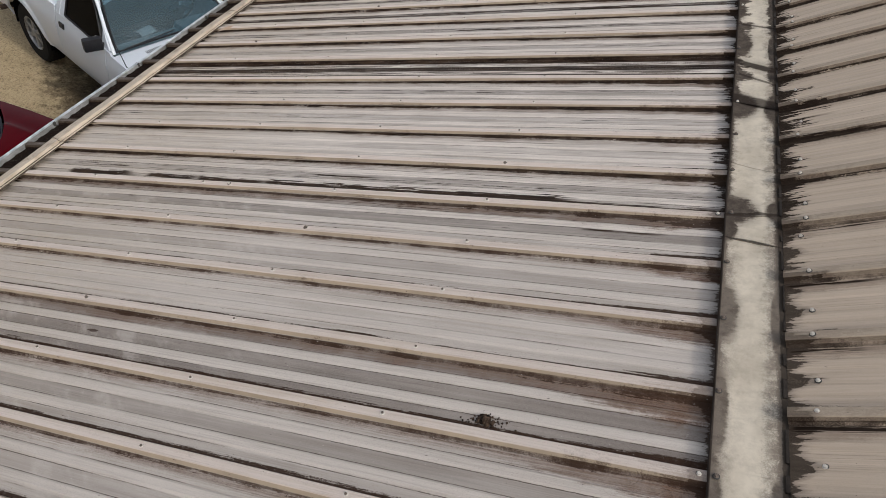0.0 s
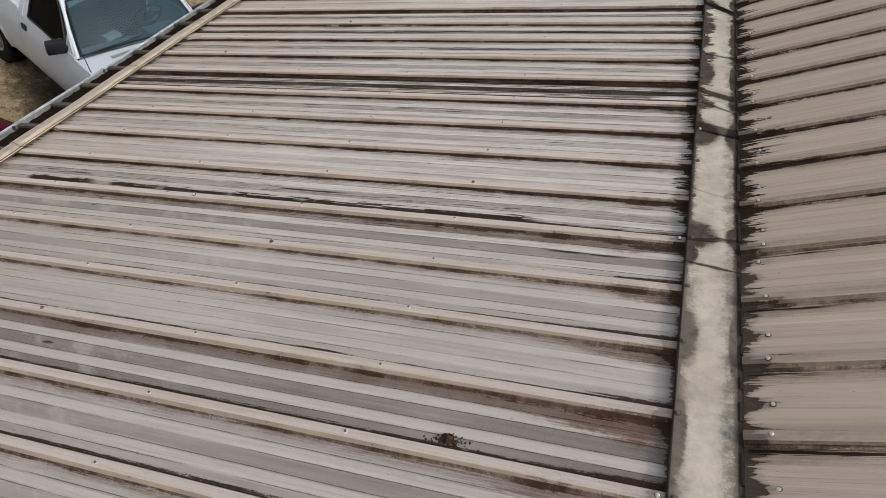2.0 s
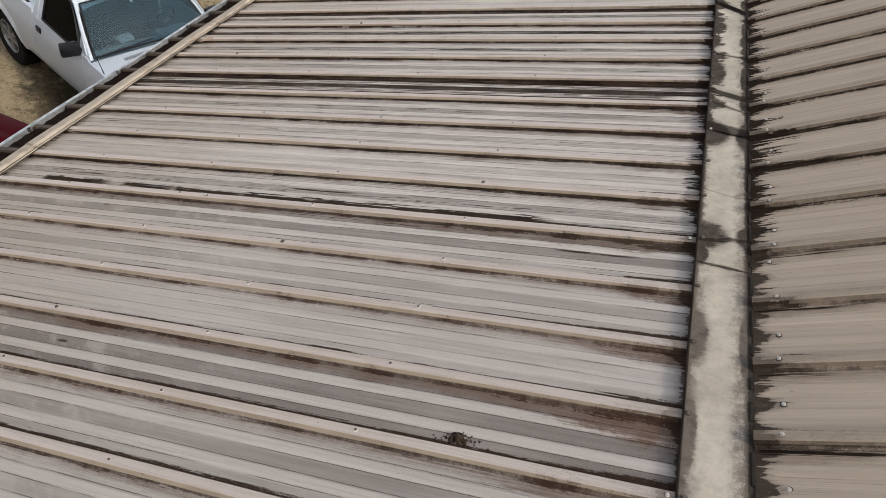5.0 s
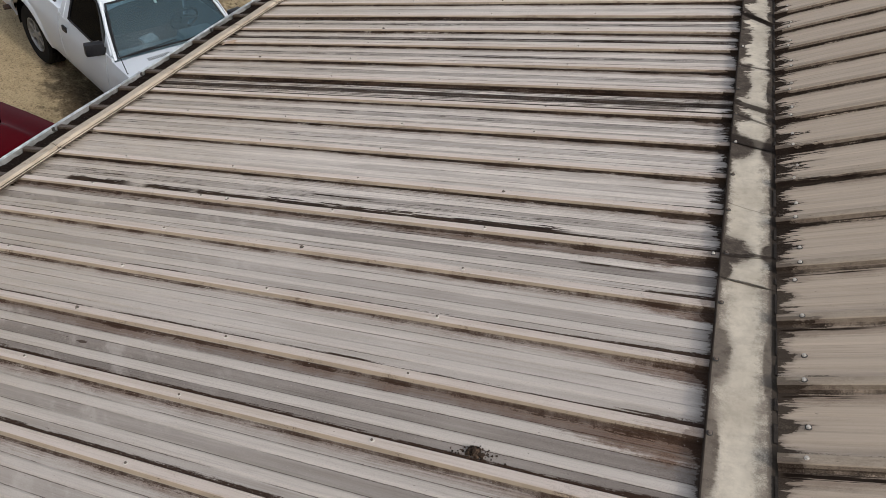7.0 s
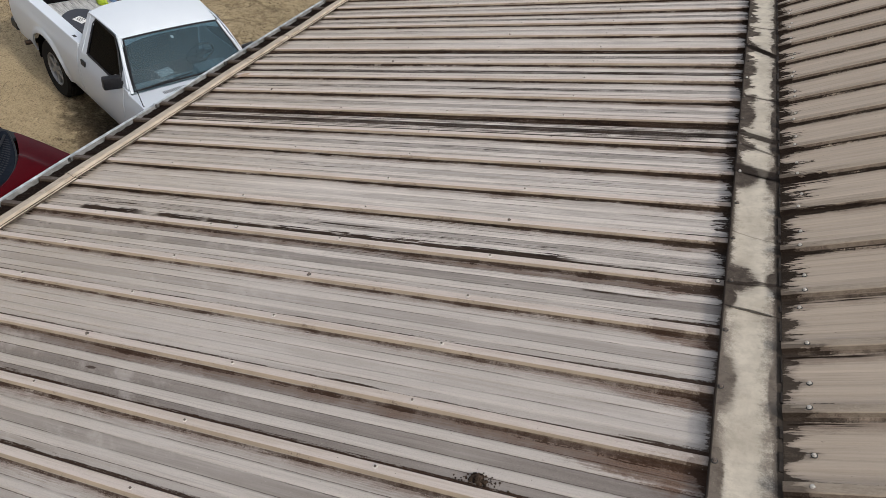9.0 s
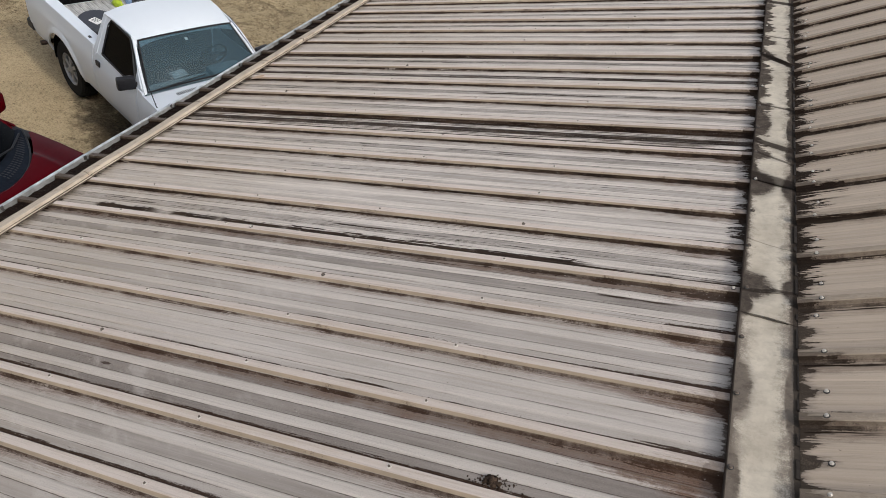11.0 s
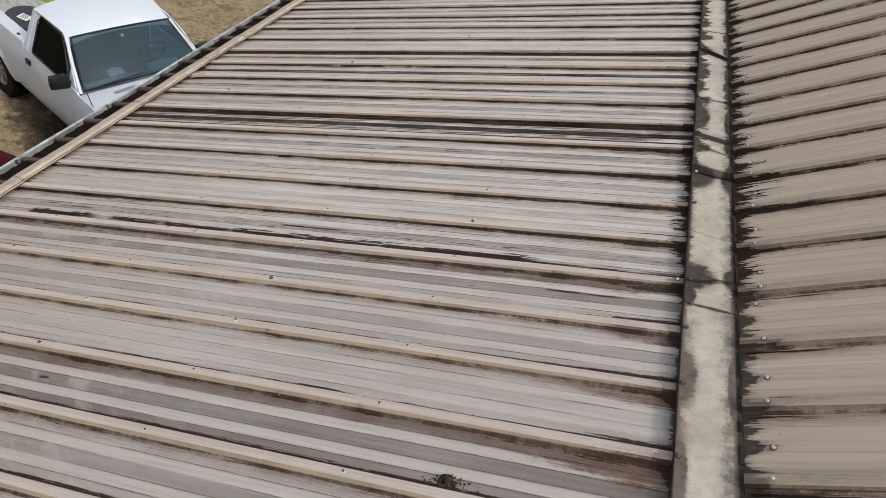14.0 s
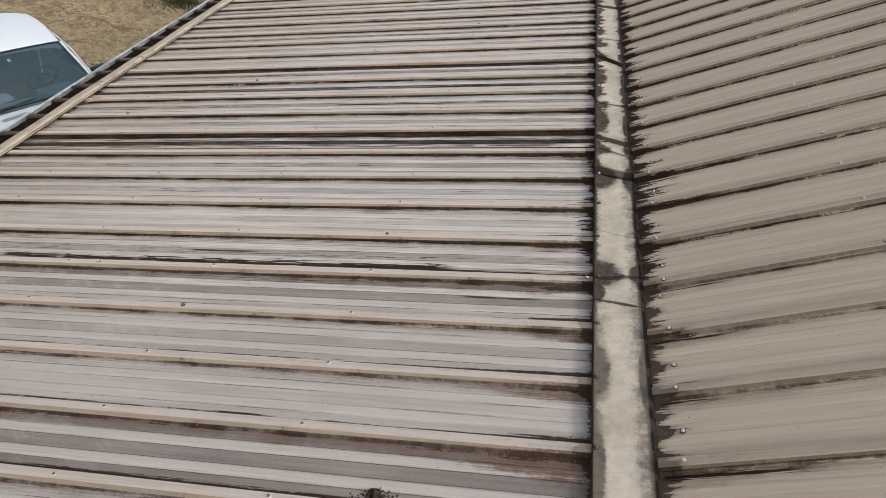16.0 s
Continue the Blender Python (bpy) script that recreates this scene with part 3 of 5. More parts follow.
    base = n.mix(n.mul(n.step(mott, 0.42, 0.70), 0.38), base, (0.300, 0.255, 0.200))
    base = n.mix(n.mul(n.step(fin, 0.55, 0.75), 0.25), base, (0.300, 0.262, 0.205))
    col = n.mix(n.mul(stain, n.step(n.add(n.mul(grit, 0.5), n.mul(mott, 0.5)), 0.38, 0.58, 0.18, 0.72)), base, (0.150, 0.120, 0.094))
    grime = n.mix(n.step(grit, 0.35, 0.7), (0.030, 0.022, 0.018), (0.085, 0.068, 0.056))
    grime = n.mix(n.mul(n.step(mott, 0.40, 0.66), 0.6), grime, (0.125, 0.104, 0.086))
    here = n.step(y, 1.08, 0.92)
    grime = n.mix(n.mul(here, n.step(mott, 0.30, 0.60, 0.35, 0.85)), grime, (0.185, 0.154, 0.126))
    fade = n.mul(n.mul(here, n.top(n.step(u, 0.45, 0.06), n.step(u, 0.60, 0.92))), n.step(n.add(n.mul(mott, 0.6), n.mul(grit, 0.4)), 0.36, 0.62))
    col = n.mix(n.mul(fade, 0.75), col, (0.215, 0.180, 0.146))
    col = n.mix(n.mul(dirt, n.step(grit, 0.30, 0.42, 0.70, 0.97)), col, grime)
    col = n.mix(n.step(u, 0.035, 0.015), col, (0.040, 0.031, 0.026))
    col = n.mix(n.mul(n.step(n.add(u, n.mul(rag, 0.10)), 0.970, 0.992), 0.75), col, (0.030, 0.023, 0.018))
    col = n.mix(black, col, n.mix(grit, (0.010, 0.007, 0.006), (0.042, 0.032, 0.026)))
    pale = n.mul(n.step(grit, 0.65, 0.69), n.step(fin, 0.45, 0.6))
    n.color(n.mix(n.mul(pale, 0.7), col, (0.42, 0.38, 0.31)))
    foul = n.top(dirt, black)
    n.put(n.b.inputs["Specular IOR Level"], n.step(foul, 0.0, 0.8, 0.25, 0.05))
    n.rough(n.step(foul, 0.0, 0.8, 0.6, 0.9))
    n.bump(n.add(n.mul(grit, 0.5), n.mul(fin, 0.5)), 0.4, 0.002)
    return n.mat


FLASH = flashing_paint()
apron = empty("roof_flashing", LOWER, "cream steel transition flashing blackened with mildew, lapped in lengths", "flashing", kind="structure")


def apron_length(y0, y1, skew0, skew1, lift, seed):
    """One length of the flashing: a hemmed lower edge, a broad face slightly dished, and the upturn below the main roof."""
    r = random.Random(seed)
    n = max(6, int((y1 - y0) / 0.04))
    ph = r.uniform(0, 6)
    rows = []
    for i in range(n + 1):
        y = y0 + (y1 - y0) * i / n
        skew = skew0 + (skew1 - skew0) * i / n
        w = 0.0016 * math.sin(y * 13 + ph) + 0.0012 * math.sin(y * 31 + 2 * ph)
        b = 0.0012 * math.sin(y * 19 + ph)
        row = [(APRON_L - 0.0015, y, -0.016), (APRON_L - 0.002 + b, y, -0.004 + lift), (APRON_L + 0.001 + b, y, -0.0015 + lift),
                     (APRON_L + 0.012, y, -0.002 + lift), (APRON_L + 0.03, y, -0.004 + lift + w), (APRON_L + 0.075, y, -0.005 + lift + 1.6 * w),
                     (APRON_L + 0.12, y, -0.006 + lift + w), (APRON_R - 0.008, y, -0.006 + lift), (APRON_R + 0.02, y, -0.0045), (APRON_R + 0.12, y, 0.0215)]
        rows.append([(px, py + skew * (px - APRON_L) / (APRON_R - APRON_L), pz) for px, py, pz in row])
    return loft(rows)


for i, (a, b, k0, k1, up) in enumerate(((-2.6, 1.034, 0.0, -0.026, 0.0035), (1.026, 1.140, -0.026, 0.016, 0.0046), (1.126, 1.850, 0.016, -0.055, 0.0043),
                                        (1.835, 2.168, -0.055, -0.08, 0.0065), (2.15, 3.21, -0.08, -0.15, 0.0045), (3.195, 6.4, -0.15, 0.0, 0.0065))):
    part("flashing_length", apron_length(a, b, k0, k1, up, i), FLASH, apron, smooth=True)
for k in range(-9, 27):
    screw_at(apron, APRON_L + 0.013 + rng.uniform(-0.003, 0.005), k * P + rng.uniform(-0.006, 0.006), 0.0035, SCREW_DARK if k % 4 or k < 6 else SCREW)
CLOSURE = plain("dirty_closure_strip", (0.012, 0.009, 0.007), (0.045, 0.036, 0.030), 0.9, 0.0, 0.3, 60.0, 0.3)
for k in range(-10, 27):
    y0, y1 = UPPER_Y + k * P + 0.03, UPPER_Y + (k + 1) * P - 0.03
    cut = y0 + (y1 - y0) * rng.uniform(0.3, 0.7)
    for a, b in ((y0, cut - 0.004), (cut + 0.004, y1)):
        bm = box(APRON_R + 0.003 + rng.uniform(-0.003, 0.003), APRON_R + 0.010, a + rng.uniform(0, 0.02), b - rng.uniform(0, 0.02), -0.006, 0.0005 + rng.uniform(0, 0.003), 0.0015)
        part("closure_strip", bm, CLOSURE, apron)

# ---------------------------------------------------------------- trim strip across the eave
strip = empty("eave_strip", LOWER, "beige folded metal strip laid across the roof ribs above the gutter", "trim")
top = PAN + RIB + 0.0008
for a, b, dx in ((-2.4, 0.50, 0.0), (0.502, 1.385, 0.004), (1.389, 2.948, -0.001), (2.952, 3.398, -0.003), (3.402, 6.3, 0.003)):
    n = 24
    rows = []
    for i in range(n + 1):
        y = a + (b - a) * i / n
        s = dx + 0.003 * math.sin(y * 4.1)
        zz = top + 0.0015 * math.sin(y * 9.7)
        rows.append([(x + s, y, zz + z) for x, z in ((-2.292, 0.0), (-2.293, 0.017), (-2.290, 0.019), (-2.238, 0.021), (-2.234, 0.018), (-2.233, 0.003),
                                                    (-2.222, 0.003), (-2.221, 0.009), (-2.214, 0.009), (-2.213, 0.0))])
    part("strip_length", loft(rows, close=True, caps=True), BEIGE, strip)
for k in range(-9, 27, 3):
    screw_at(strip, -2.226, k * P, top + 0.003, SCREW_DARK)
WIRE = plain("rusty_tie_wire", (0.05, 0.035, 0.026), (0.14, 0.10, 0.075), 0.7, 0.4, 0.3, 200.0)
for y in (0.50, 1.387, 2.26, 2.95, 3.40):
    a = rng.uniform(-0.012, 0.012)
    loop = [(-2.300, y + a, top - 0.004), (-2.297, y + a, top + 0.021), (-2.262, y, top + 0.0245), (-2.232, y - a, top + 0.021), (-2.221, y - a, top + 0.012),
            (-2.205, y - 0.5 * a, top + 0.010), (-2.190, y + 0.012, top + 0.016), (-2.176, y + 0.004 + a, top + 0.006)]
    part("wire_tie", tube(loop, 0.0012, 6), WIRE, strip, "rusty wire tied round the strip")

# ---------------------------------------------------------------- gutter, fascia and the house below
def eave_world(dx, dz):
    v = LOWER @ Vector((-2.40, 0, PAN))
    return v.x + dx, v.z + dz


HANGER = plain("dull_hanger_steel", (0.030, 0.028, 0.026), (0.10, 0.095, 0.09), 0.6, 0.3, 0.4, 60.0)
BRIGHT = plain("bright_zinc", (0.30, 0.325, 0.355), (0.68, 0.725, 0.775), 0.45, 0.4, 0.5, 24.0)
gx, gz = eave_world(0.0, -0.006)
SOLAR_X, SOLAR_Y = -2.385, 0.995
gutter = empty("gutter", Matrix.Translation((gx, 0, gz)), "galvanised steel roof gutter with strap hangers along the eave", "gutter")
prof = [(0.036, 0.004), (0.036, -0.115), (-0.020, -0.118), (-0.040, -0.085), (-0.047, -0.060), (-0.067, -0.030), (-0.071, -0.002), (-0.079, 0.002), (-0.080, -0.008),
        (-0.076, -0.010)]
outer = [(x - 0.0012, z - 0.0012) for x, z in prof]
for a, b in ((-2.6, 1.12), (1.10, 2.46), (2.45, 6.4)):
    rows = []
    n = 30
    for i in range(n + 1):
        y = a + (b - a) * i / n
        s = 0.0025 * math.sin(3.1 * y)
        rows.append([(x + s, y, z + 0.001 * math.sin(5 * y)) for x, z in prof + outer[::-1]])
    length = part("gutter_length", loft(rows, close=True), GALV, gutter)
    bead = [(-0.0775 + 0.0025 * math.sin(3.1 * (a + (b - a) * i / 40)), a + (b - a) * i / 40, 0.0015 + 0.001 * math.sin(5 * (a + (b - a) * i / 40))) for i in range(41)]
    part("rolled_bead", tube(bead, 0.0065, 8), BRIGHT, length, "bright rolled gutter lip")
for y in (-1.9, -1.25, -0.65, -0.1, 0.48, 1.05, 1.57, 2.25, 2.944, 3.655, 4.322, 4.98, 5.6):
    bm = box(-0.069, 0.034, y - 0.006, y + 0.006, -0.014, -0.012, 0.0006)
    add_box(bm, -0.085, -0.067, y - 0.008, y + 0.008, -0.016, 0.0042, 0.003)
    hanger = part("hanger", bm, HANGER, gutter)
    part("spike_head", turned([(0.007, 0), (0.008, 0.003), (0.004, 0.005)], 10), SCREW_STEEL, hanger, m=pose(-0.0825, y, -0.004, 0, -90, 0))

bm = box(gx + 0.0385, gx + 0.065, -2.6, 6.4, gz - 0.17, gz - 0.005, 0.002)
tagged(part("fascia", bm, WOOD, None), "painted wooden fascia board behind the gutter", "fascia", kind="structure")
bm = box(gx + 0.34, gx + 0.50, -2.6, 6.4, 0.0, gz - 0.005)
ridge = UPPER @ Vector((3.9, 0, PAN))
back = ridge.x + 3.4
add_box(bm, back - 0.16, back, -2.6, 6.4, 0.0, ridge.z - 2.40)
for y0, y1 in ((-2.75, -2.605), (6.405, 6.55)):
    bend = LOWER @ Vector((0.93, 0, PAN - 0.05))
    shape = [(gx + 0.35, 0.0), (back, 0.0), (back, ridge.z - 2.36), (ridge.x, ridge.z - 0.08), (bend.x, bend.z), (gx + 0.35, gz - 0.02)]
    join(bm, loft([[(x, y, z) for x, z in shape] for y in (y0, y1)], close=True, caps=True))
tagged(part("wall_eave", bm, WALL, None), "plain painted house walls below the roofs", "wall", kind="structure")
ridge = UPPER @ Vector((3.9, 0, PAN))
rows = [[(ridge.x + 0.02, y, ridge.z), (ridge.x + 3.6, y, ridge.z - 2.42)] for y in (-3.2, 6.6)]
bm = loft(rows)
tagged(part("far_roof_slope", bm, PAINT_UP, None), "plain far slope of the main roof", "roof", kind="structure")
bm = loft([[UPPER @ Vector((-0.0, y, PAN - 0.03)), UPPER @ Vector((3.9, y, PAN - 0.03))] for y in (-3.3, 6.4)])
tagged(part("roof_deck", bm, WOOD, None), "wooden roof deck below the steel sheets", "roof deck", kind="structure")
bm = loft([[LOWER @ Vector((EAVE + 0.10, y, PAN - 0.02)), LOWER @ Vector((0.95, y, PAN - 0.02))] for y in (-2.6, 6.4)])
tagged(part("porch_deck", bm, WOOD, None), "wooden deck boards below the lean-to roof", "roof deck", kind="structure")


# ---------------------------------------------------------------- ground
def ground_paint():
    n = Net("dry_straw_ground", 0.95, 0.0, 0.1)
    o, x, y, z = n.coords()
    big = n.noise(o, 0.7, 4.0, 0.6)
    mid = n.noise(o, 4.5, 5.0, 0.65)
    fin = n.noise(o, 42.0, 4.0, 0.7)
    blade = n.noise(n.vec(n.mul(x, 38.0), n.mul(n.add(y, n.mul(x, 0.6)), 120.0), 0.0), 1.0, 3.0)
    clump = n.noise(o, 13.0, 5.0, 0.72)
    col = n.mix(n.step(mid, 0.36, 0.66), (0.245, 0.182, 0.105), (0.42, 0.322, 0.190))
    col = n.mix(n.mul(n.step(clump, 0.50, 0.62), 0.85), col, (0.49, 0.395, 0.25))
    col = n.mix(n.mul(n.step(blade, 0.52, 0.64), 0.65), col, (0.52, 0.435, 0.295))
    col = n.mix(n.mul(n.step(n.add(clump, n.mul(fin, 0.35)), 0.63, 0.53), 0.85), col, (0.075, 0.054, 0.031))
    col = n.mix(n.mul(n.step(n.add(n.mul(fin, 0.5), n.mul(clump, 0.5)), 0.47, 0.37), 0.80), col, (0.066, 0.048, 0.028))
    col = n.mix(n.mul(n.step(big, 0.55, 0.75), 0.2), col, (0.15, 0.115, 0.068))
    trod = n.noise(o, 1.9, 6.0, 0.68, 0.6)
    col = n.mix(n.mul(n.step(trod, 0.50, 0.60), 0.62), col, (0.125, 0.090, 0.052))
    col = n.mix(n.mul(n.step(trod, 0.46, 0.36), 0.45), col, (0.50, 0.40, 0.255))
    # bare sandy ground where the cars turn
    bare = n.math("SQRT", n.add(n.math("POWER", n.mul(n.add(x, 8.3), 0.55), 2.0), n.math("POWER", n.sub(y, 5.2), 2.0)))
    sand = n.step(n.add(bare, n.mul(n.sub(big, 0.5), 2.0)), 2.2, 0.9)
    col = n.mix(n.mul(sand, n.step(fin, 0.28, 0.5, 0.35, 0.85)), col, n.mix(clump, (0.47, 0.360, 0.215), (0.62, 0.495, 0.315)))
    tiny = n.noise(o, 95.0, 3.0, 0.7)
    both = n.add(n.mul(fin, 0.6), n.mul(tiny, 0.4))
    col = n.mix(n.mul(n.step(both, 0.49, 0.41), 0.38), col, (0.085, 0.062, 0.036))
    col = n.mix(n.mul(n.step(both, 0.52, 0.60), 0.34), col, (0.66, 0.54, 0.35))
    # trodden, muddy ground beside the parked pickup, with shade along its side painted in
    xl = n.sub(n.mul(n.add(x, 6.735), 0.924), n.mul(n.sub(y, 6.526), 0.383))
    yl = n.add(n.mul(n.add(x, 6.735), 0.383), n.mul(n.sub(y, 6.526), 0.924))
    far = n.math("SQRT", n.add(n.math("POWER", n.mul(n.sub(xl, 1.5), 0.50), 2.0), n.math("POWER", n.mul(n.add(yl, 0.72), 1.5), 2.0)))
    mud_shade = n.step(n.add(far, n.add(n.mul(n.sub(mid, 0.5), 1.5), n.mul(n.sub(clump, 0.5), 0.9))), 0.95, 0.45)
    col = n.mix(n.mul(n.mul(mud_shade, n.step(clump, 0.35, 0.6, 0.60, 0.95)), n.step(fin, 0.36, 0.64, 0.96, 0.80)), col, n.mix(n.step(mid, 0.40, 0.60), (0.060, 0.041, 0.024), (0.026, 0.018, 0.011)))
    # near-black core: the shade below the truck's sill, put into the colour
    sill_shade = n.step(n.add(far, n.add(n.mul(n.sub(mid, 0.5), 0.7), n.mul(n.sub(clump, 0.5), 0.6))), 0.58, 0.30)
    col = n.mix(n.mul(sill_shade, 0.5), col, (0.012, 0.009, 0.006))
    n.color(col)
    n.bump(n.add(n.mul(fin, 0.4), n.add(n.mul(clump, 0.8), n.mul(mid, 0.5))), 1.0, 0.06)
    return n.mat


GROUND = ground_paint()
bm = bmesh.new()
xs = [-1500, -400, -120, -60] + [-30 + 0.5 * i for i in range(61)] + [20, 60, 400, 1500]
ys = [-1500, -400, -100, -40] + [-5 + 0.5 * i for i in range(71)] + [60, 120, 400, 1500]
grid = []
for x in xs:
    line = []
    for y in ys:
        near = -26 < x < -3 and -4 < y < 28
        line.append((x, y, (0.03 * noise.noise(Vector((x * 0.5, y * 0.5, 0))) + 0.02 * noise.noise(Vector((x * 1.9, y * 1.9, 3)))) if near else 0.0))
    grid.append(line)
bm = loft(grid)
for f in bm.faces:
    if f.normal.z < 0:
        f.normal_flip()
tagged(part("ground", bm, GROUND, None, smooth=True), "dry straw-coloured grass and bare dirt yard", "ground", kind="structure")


def straw_paint(name, a, b):
    n = Net(name, 0.85, 0.0, 0.2)
    n.color(n.mix(n.island(), a, b))
    return n.mat


def tufts(name, count, area, size, material, label, category, seed, lean=0.9):
    """Many thin bent blades in small clumps, in one mesh."""
    r = random.Random(seed)
    verts, faces = [], []
    x0, x1, y0, y1 = area
    for _ in range(count):
        cx, cy = r.uniform(x0, x1), r.uniform(y0, y1)
        if noise.noise(Vector((cx * 0.9, cy * 0.9, 5))) < -0.12:
            continue
        lx, ly = (cx + 6.735) * 0.924 - (cy - 6.526) * 0.383, (cx + 6.735) * 0.383 + (cy - 6.526) * 0.924
        if math.hypot((lx - 1.5) * 0.5, (ly + 0.72) * 1.5) < 0.95:
            continue
        g = r.uniform(0.5, 1.2)
        for _ in range(r.randint(4, 8)):
            a = r.uniform(0, 6.283)
            l = size * g * r.uniform(0.5, 1.3)
            w = 0.0021 * r.uniform(0.7, 1.6)
            px, py = cx + r.gauss(0, 0.05), cy + r.gauss(0, 0.05)
            dx, dy = math.cos(a), math.sin(a)
            hgt = l * r.uniform(0.08, 0.55)
            i = len(verts)
            verts += [(px - dy * w, py + dx * w, 0.002), (px + dy * w, py - dx * w, 0.002), (px + dx * l * 0.5 + dy * w, py + dy * l * 0.5 - dx * w, hgt),
                      (px + dx * l * 0.5 - dy * w, py + dy * l * 0.5 + dx * w, hgt), (px + dx * l, py + dy * l, hgt * 0.8)]
            faces += [(i, i + 1, i + 2, i + 3), (i + 3, i + 2, i + 4)]
    me = bpy.data.meshes.new(name)
    me.from_pydata(verts, [], faces)
    me.materials.append(material)
    return tagged(new(name, me), label, category, kind="stuff")


tufts("dry_grass", 26000, (-12.5, -3.4, 2.6, 13.5), 0.052, straw_paint("straw", (0.17, 0.13, 0.075), (0.50, 0.41, 0.27)), "matted dry yellow grass lying on the yard", "grass", 3)


# a low dark shrub beyond the pickup
def shrub(x, y, rad, seed):
    r = random.Random(seed)
    ob = empty("shrub", pose(x, y, 0), "low dark olive shrub with dry twigs in the yard", "shrub")
    bm = bmesh.new()
    for _ in range(26):
        a, e = r.uniform(0, 6.28), r.uniform(0.15, 1.2)
        l = rad * r.uniform(0.5, 1.0)
        tip = Vector((math.cos(a) * math.cos(e), math.sin(a) * math.cos(e), math.sin(e) * 0.7)) * l
        join(bm, tube([(0, 0, 0), tip * 0.5 + Vector((0, 0, 0.03)), tip], 0.006, 5))
    part("twigs", bm, straw_paint("twig", (0.06, 0.045, 0.03), (0.12, 0.09, 0.06)), ob)
    verts, faces = [], []
    for _ in range(2600):
        a, e = r.uniform(0, 6.28), r.uniform(0.0, 1.5)
        l = rad * r.uniform(0.3, 1.05) * (0.8 + 0.35 * math.sin(3 * a + seed))
        c = Vector((math.cos(a) * math.cos(e), math.sin(a) * math.cos(e), math.sin(e) * 0.6)) * l
        u = Vector((r.gauss(0, 1), r.gauss(0, 1), r.gauss(0, 1))).normalized()
        v = u.orthogonal().normalized()
        s = r.uniform(0.012, 0.03)
        i = len(verts)
        verts += [c - u * s, c + v * s * 0.4, c + u * s, c - v * s * 0.4]
        faces.append((i, i + 1, i + 2, i + 3))
    me = bpy.data.meshes.new("leaves")
    me.from_pydata(verts, [], faces)
    me.materials.append(straw_paint("shrub_leaf", (0.022, 0.027, 0.011), (0.075, 0.075, 0.032)))
    part("leaves", me, None, ob)


shrub(-6.25, 12.0, 0.65, 2)
shrub(-5.75, 12.75, 0.72, 5)

# ---------------------------------------------------------------- vehicles
def car_paint(name, col, col2, rough=0.25, dust=0.12, coat=0.4, spec=0.5):
    n = Net(name, rough, 0.0, spec)
    o, x, y, z = n.coords()
    a = n.noise(o, 3.0, 5.0, 0.6)
    f = n.noise(o, 60.0, 3.0)
    col_ = n.mix(n.step(a, 0.35, 0.7), col, col2)
    low = n.mul(n.step(n.add(f, n.mul(a, 0.6)), 0.75, 0.95), dust)
    n.color(n.mix(low, col_, (0.30, 0.26, 0.20)))
    n.rough(n.step(a, 0.3, 0.7, rough - 0.01, rough + 0.03))
    n.b.inputs["Coat Weight"].default_value = coat
    n.b.inputs["Coat Roughness"].default_value = 0.08
    return n.mat


def glass_paint(name, film, tint, clear, spec=0.5):
    """Tinted glass: a thin coloured film that reflects, and a clear share that shows what is behind it."""
    n = Net(name, 0.03, 0.0, spec)
    o, x, y, z = n.coords()
    d = n.noise(o, 3.0, 4.0)
    n.color(n.mix(n.step(d, 0.3, 0.7), film, tuple(c * 0.75 for c in film)))
    n.rough(n.step(d, 0.3, 0.7, 0.10, 0.16))
    through_ = n.nt.nodes.new("ShaderNodeBsdfTransparent")
    through_.inputs[0].default_value = (*tint, 1)
    both = n.nt.nodes.new("ShaderNodeMixShader")
    both.inputs[0].default_value = clear
    n.nt.links.new(n.b.outputs[0], both.inputs[1])
    n.nt.links.new(through_.outputs[0], both.inputs[2])
    n.nt.links.new(both.outputs[0], n.nt.nodes["Material Output"].inputs[0])
    return n.mat


WHITE = car_paint("white_car_paint", (0.62, 0.665, 0.72), (0.605, 0.65, 0.705), 0.3, 0.0, 0.25)
MAROON = car_paint("maroon_car_paint", (0.064, 0.0010, 0.0034), (0.048, 0.0007, 0.0025), 0.08, 0.0, 0.0, 0.05)
# the film's teal paints the reflected sky into the pane
WINDSHIELD = glass_paint("windshield_glass", (0.150, 0.228, 0.268), (0.46, 0.58, 0.64), 0.80, 0.8)
SIDE_GLASS = glass_paint("dark_side_glass", (0.002, 0.0023, 0.003), (0.40, 0.42, 0.44), 0.16, 0.05)
BLACK = plain("black_plastic", (0.009, 0.009, 0.011), (0.020, 0.020, 0.023), 0.5, 0.0, 0.3, 40.0)
SLATE = plain("faded_cowl_plastic", (0.005, 0.007, 0.012), (0.014, 0.018, 0.026), 0.85, 0.0, 0.06, 30.0)
TYRE = plain("tyre_rubber", (0.008, 0.008, 0.008), (0.020, 0.019, 0.018), 0.85, 0.0, 0.1, 50.0, 0.4)
ALLOY = plain("alloy_rim", (0.20, 0.20, 0.20), (0.36, 0.36, 0.36), 0.45, 0.5, 0.5, 30.0)
SEAT = plain("grey_seat_cloth", (0.05, 0.053, 0.056), (0.08, 0.083, 0.086), 0.9, 0.0, 0.1, 8.0)
DASH = plain("dashboard_vinyl", (0.30, 0.36, 0.39), (0.42, 0.48, 0.51), 0.8, 0.0, 0.3, 30.0)
LINER = plain("black_bed_liner", (0.003, 0.003, 0.0035), (0.007, 0.007, 0.008), 0.8, 0.0, 0.05, 30.0)
LAMP_RED = plain("tail_lamp_red", (0.20, 0.010, 0.010), (0.14, 0.008, 0.008), 0.2)
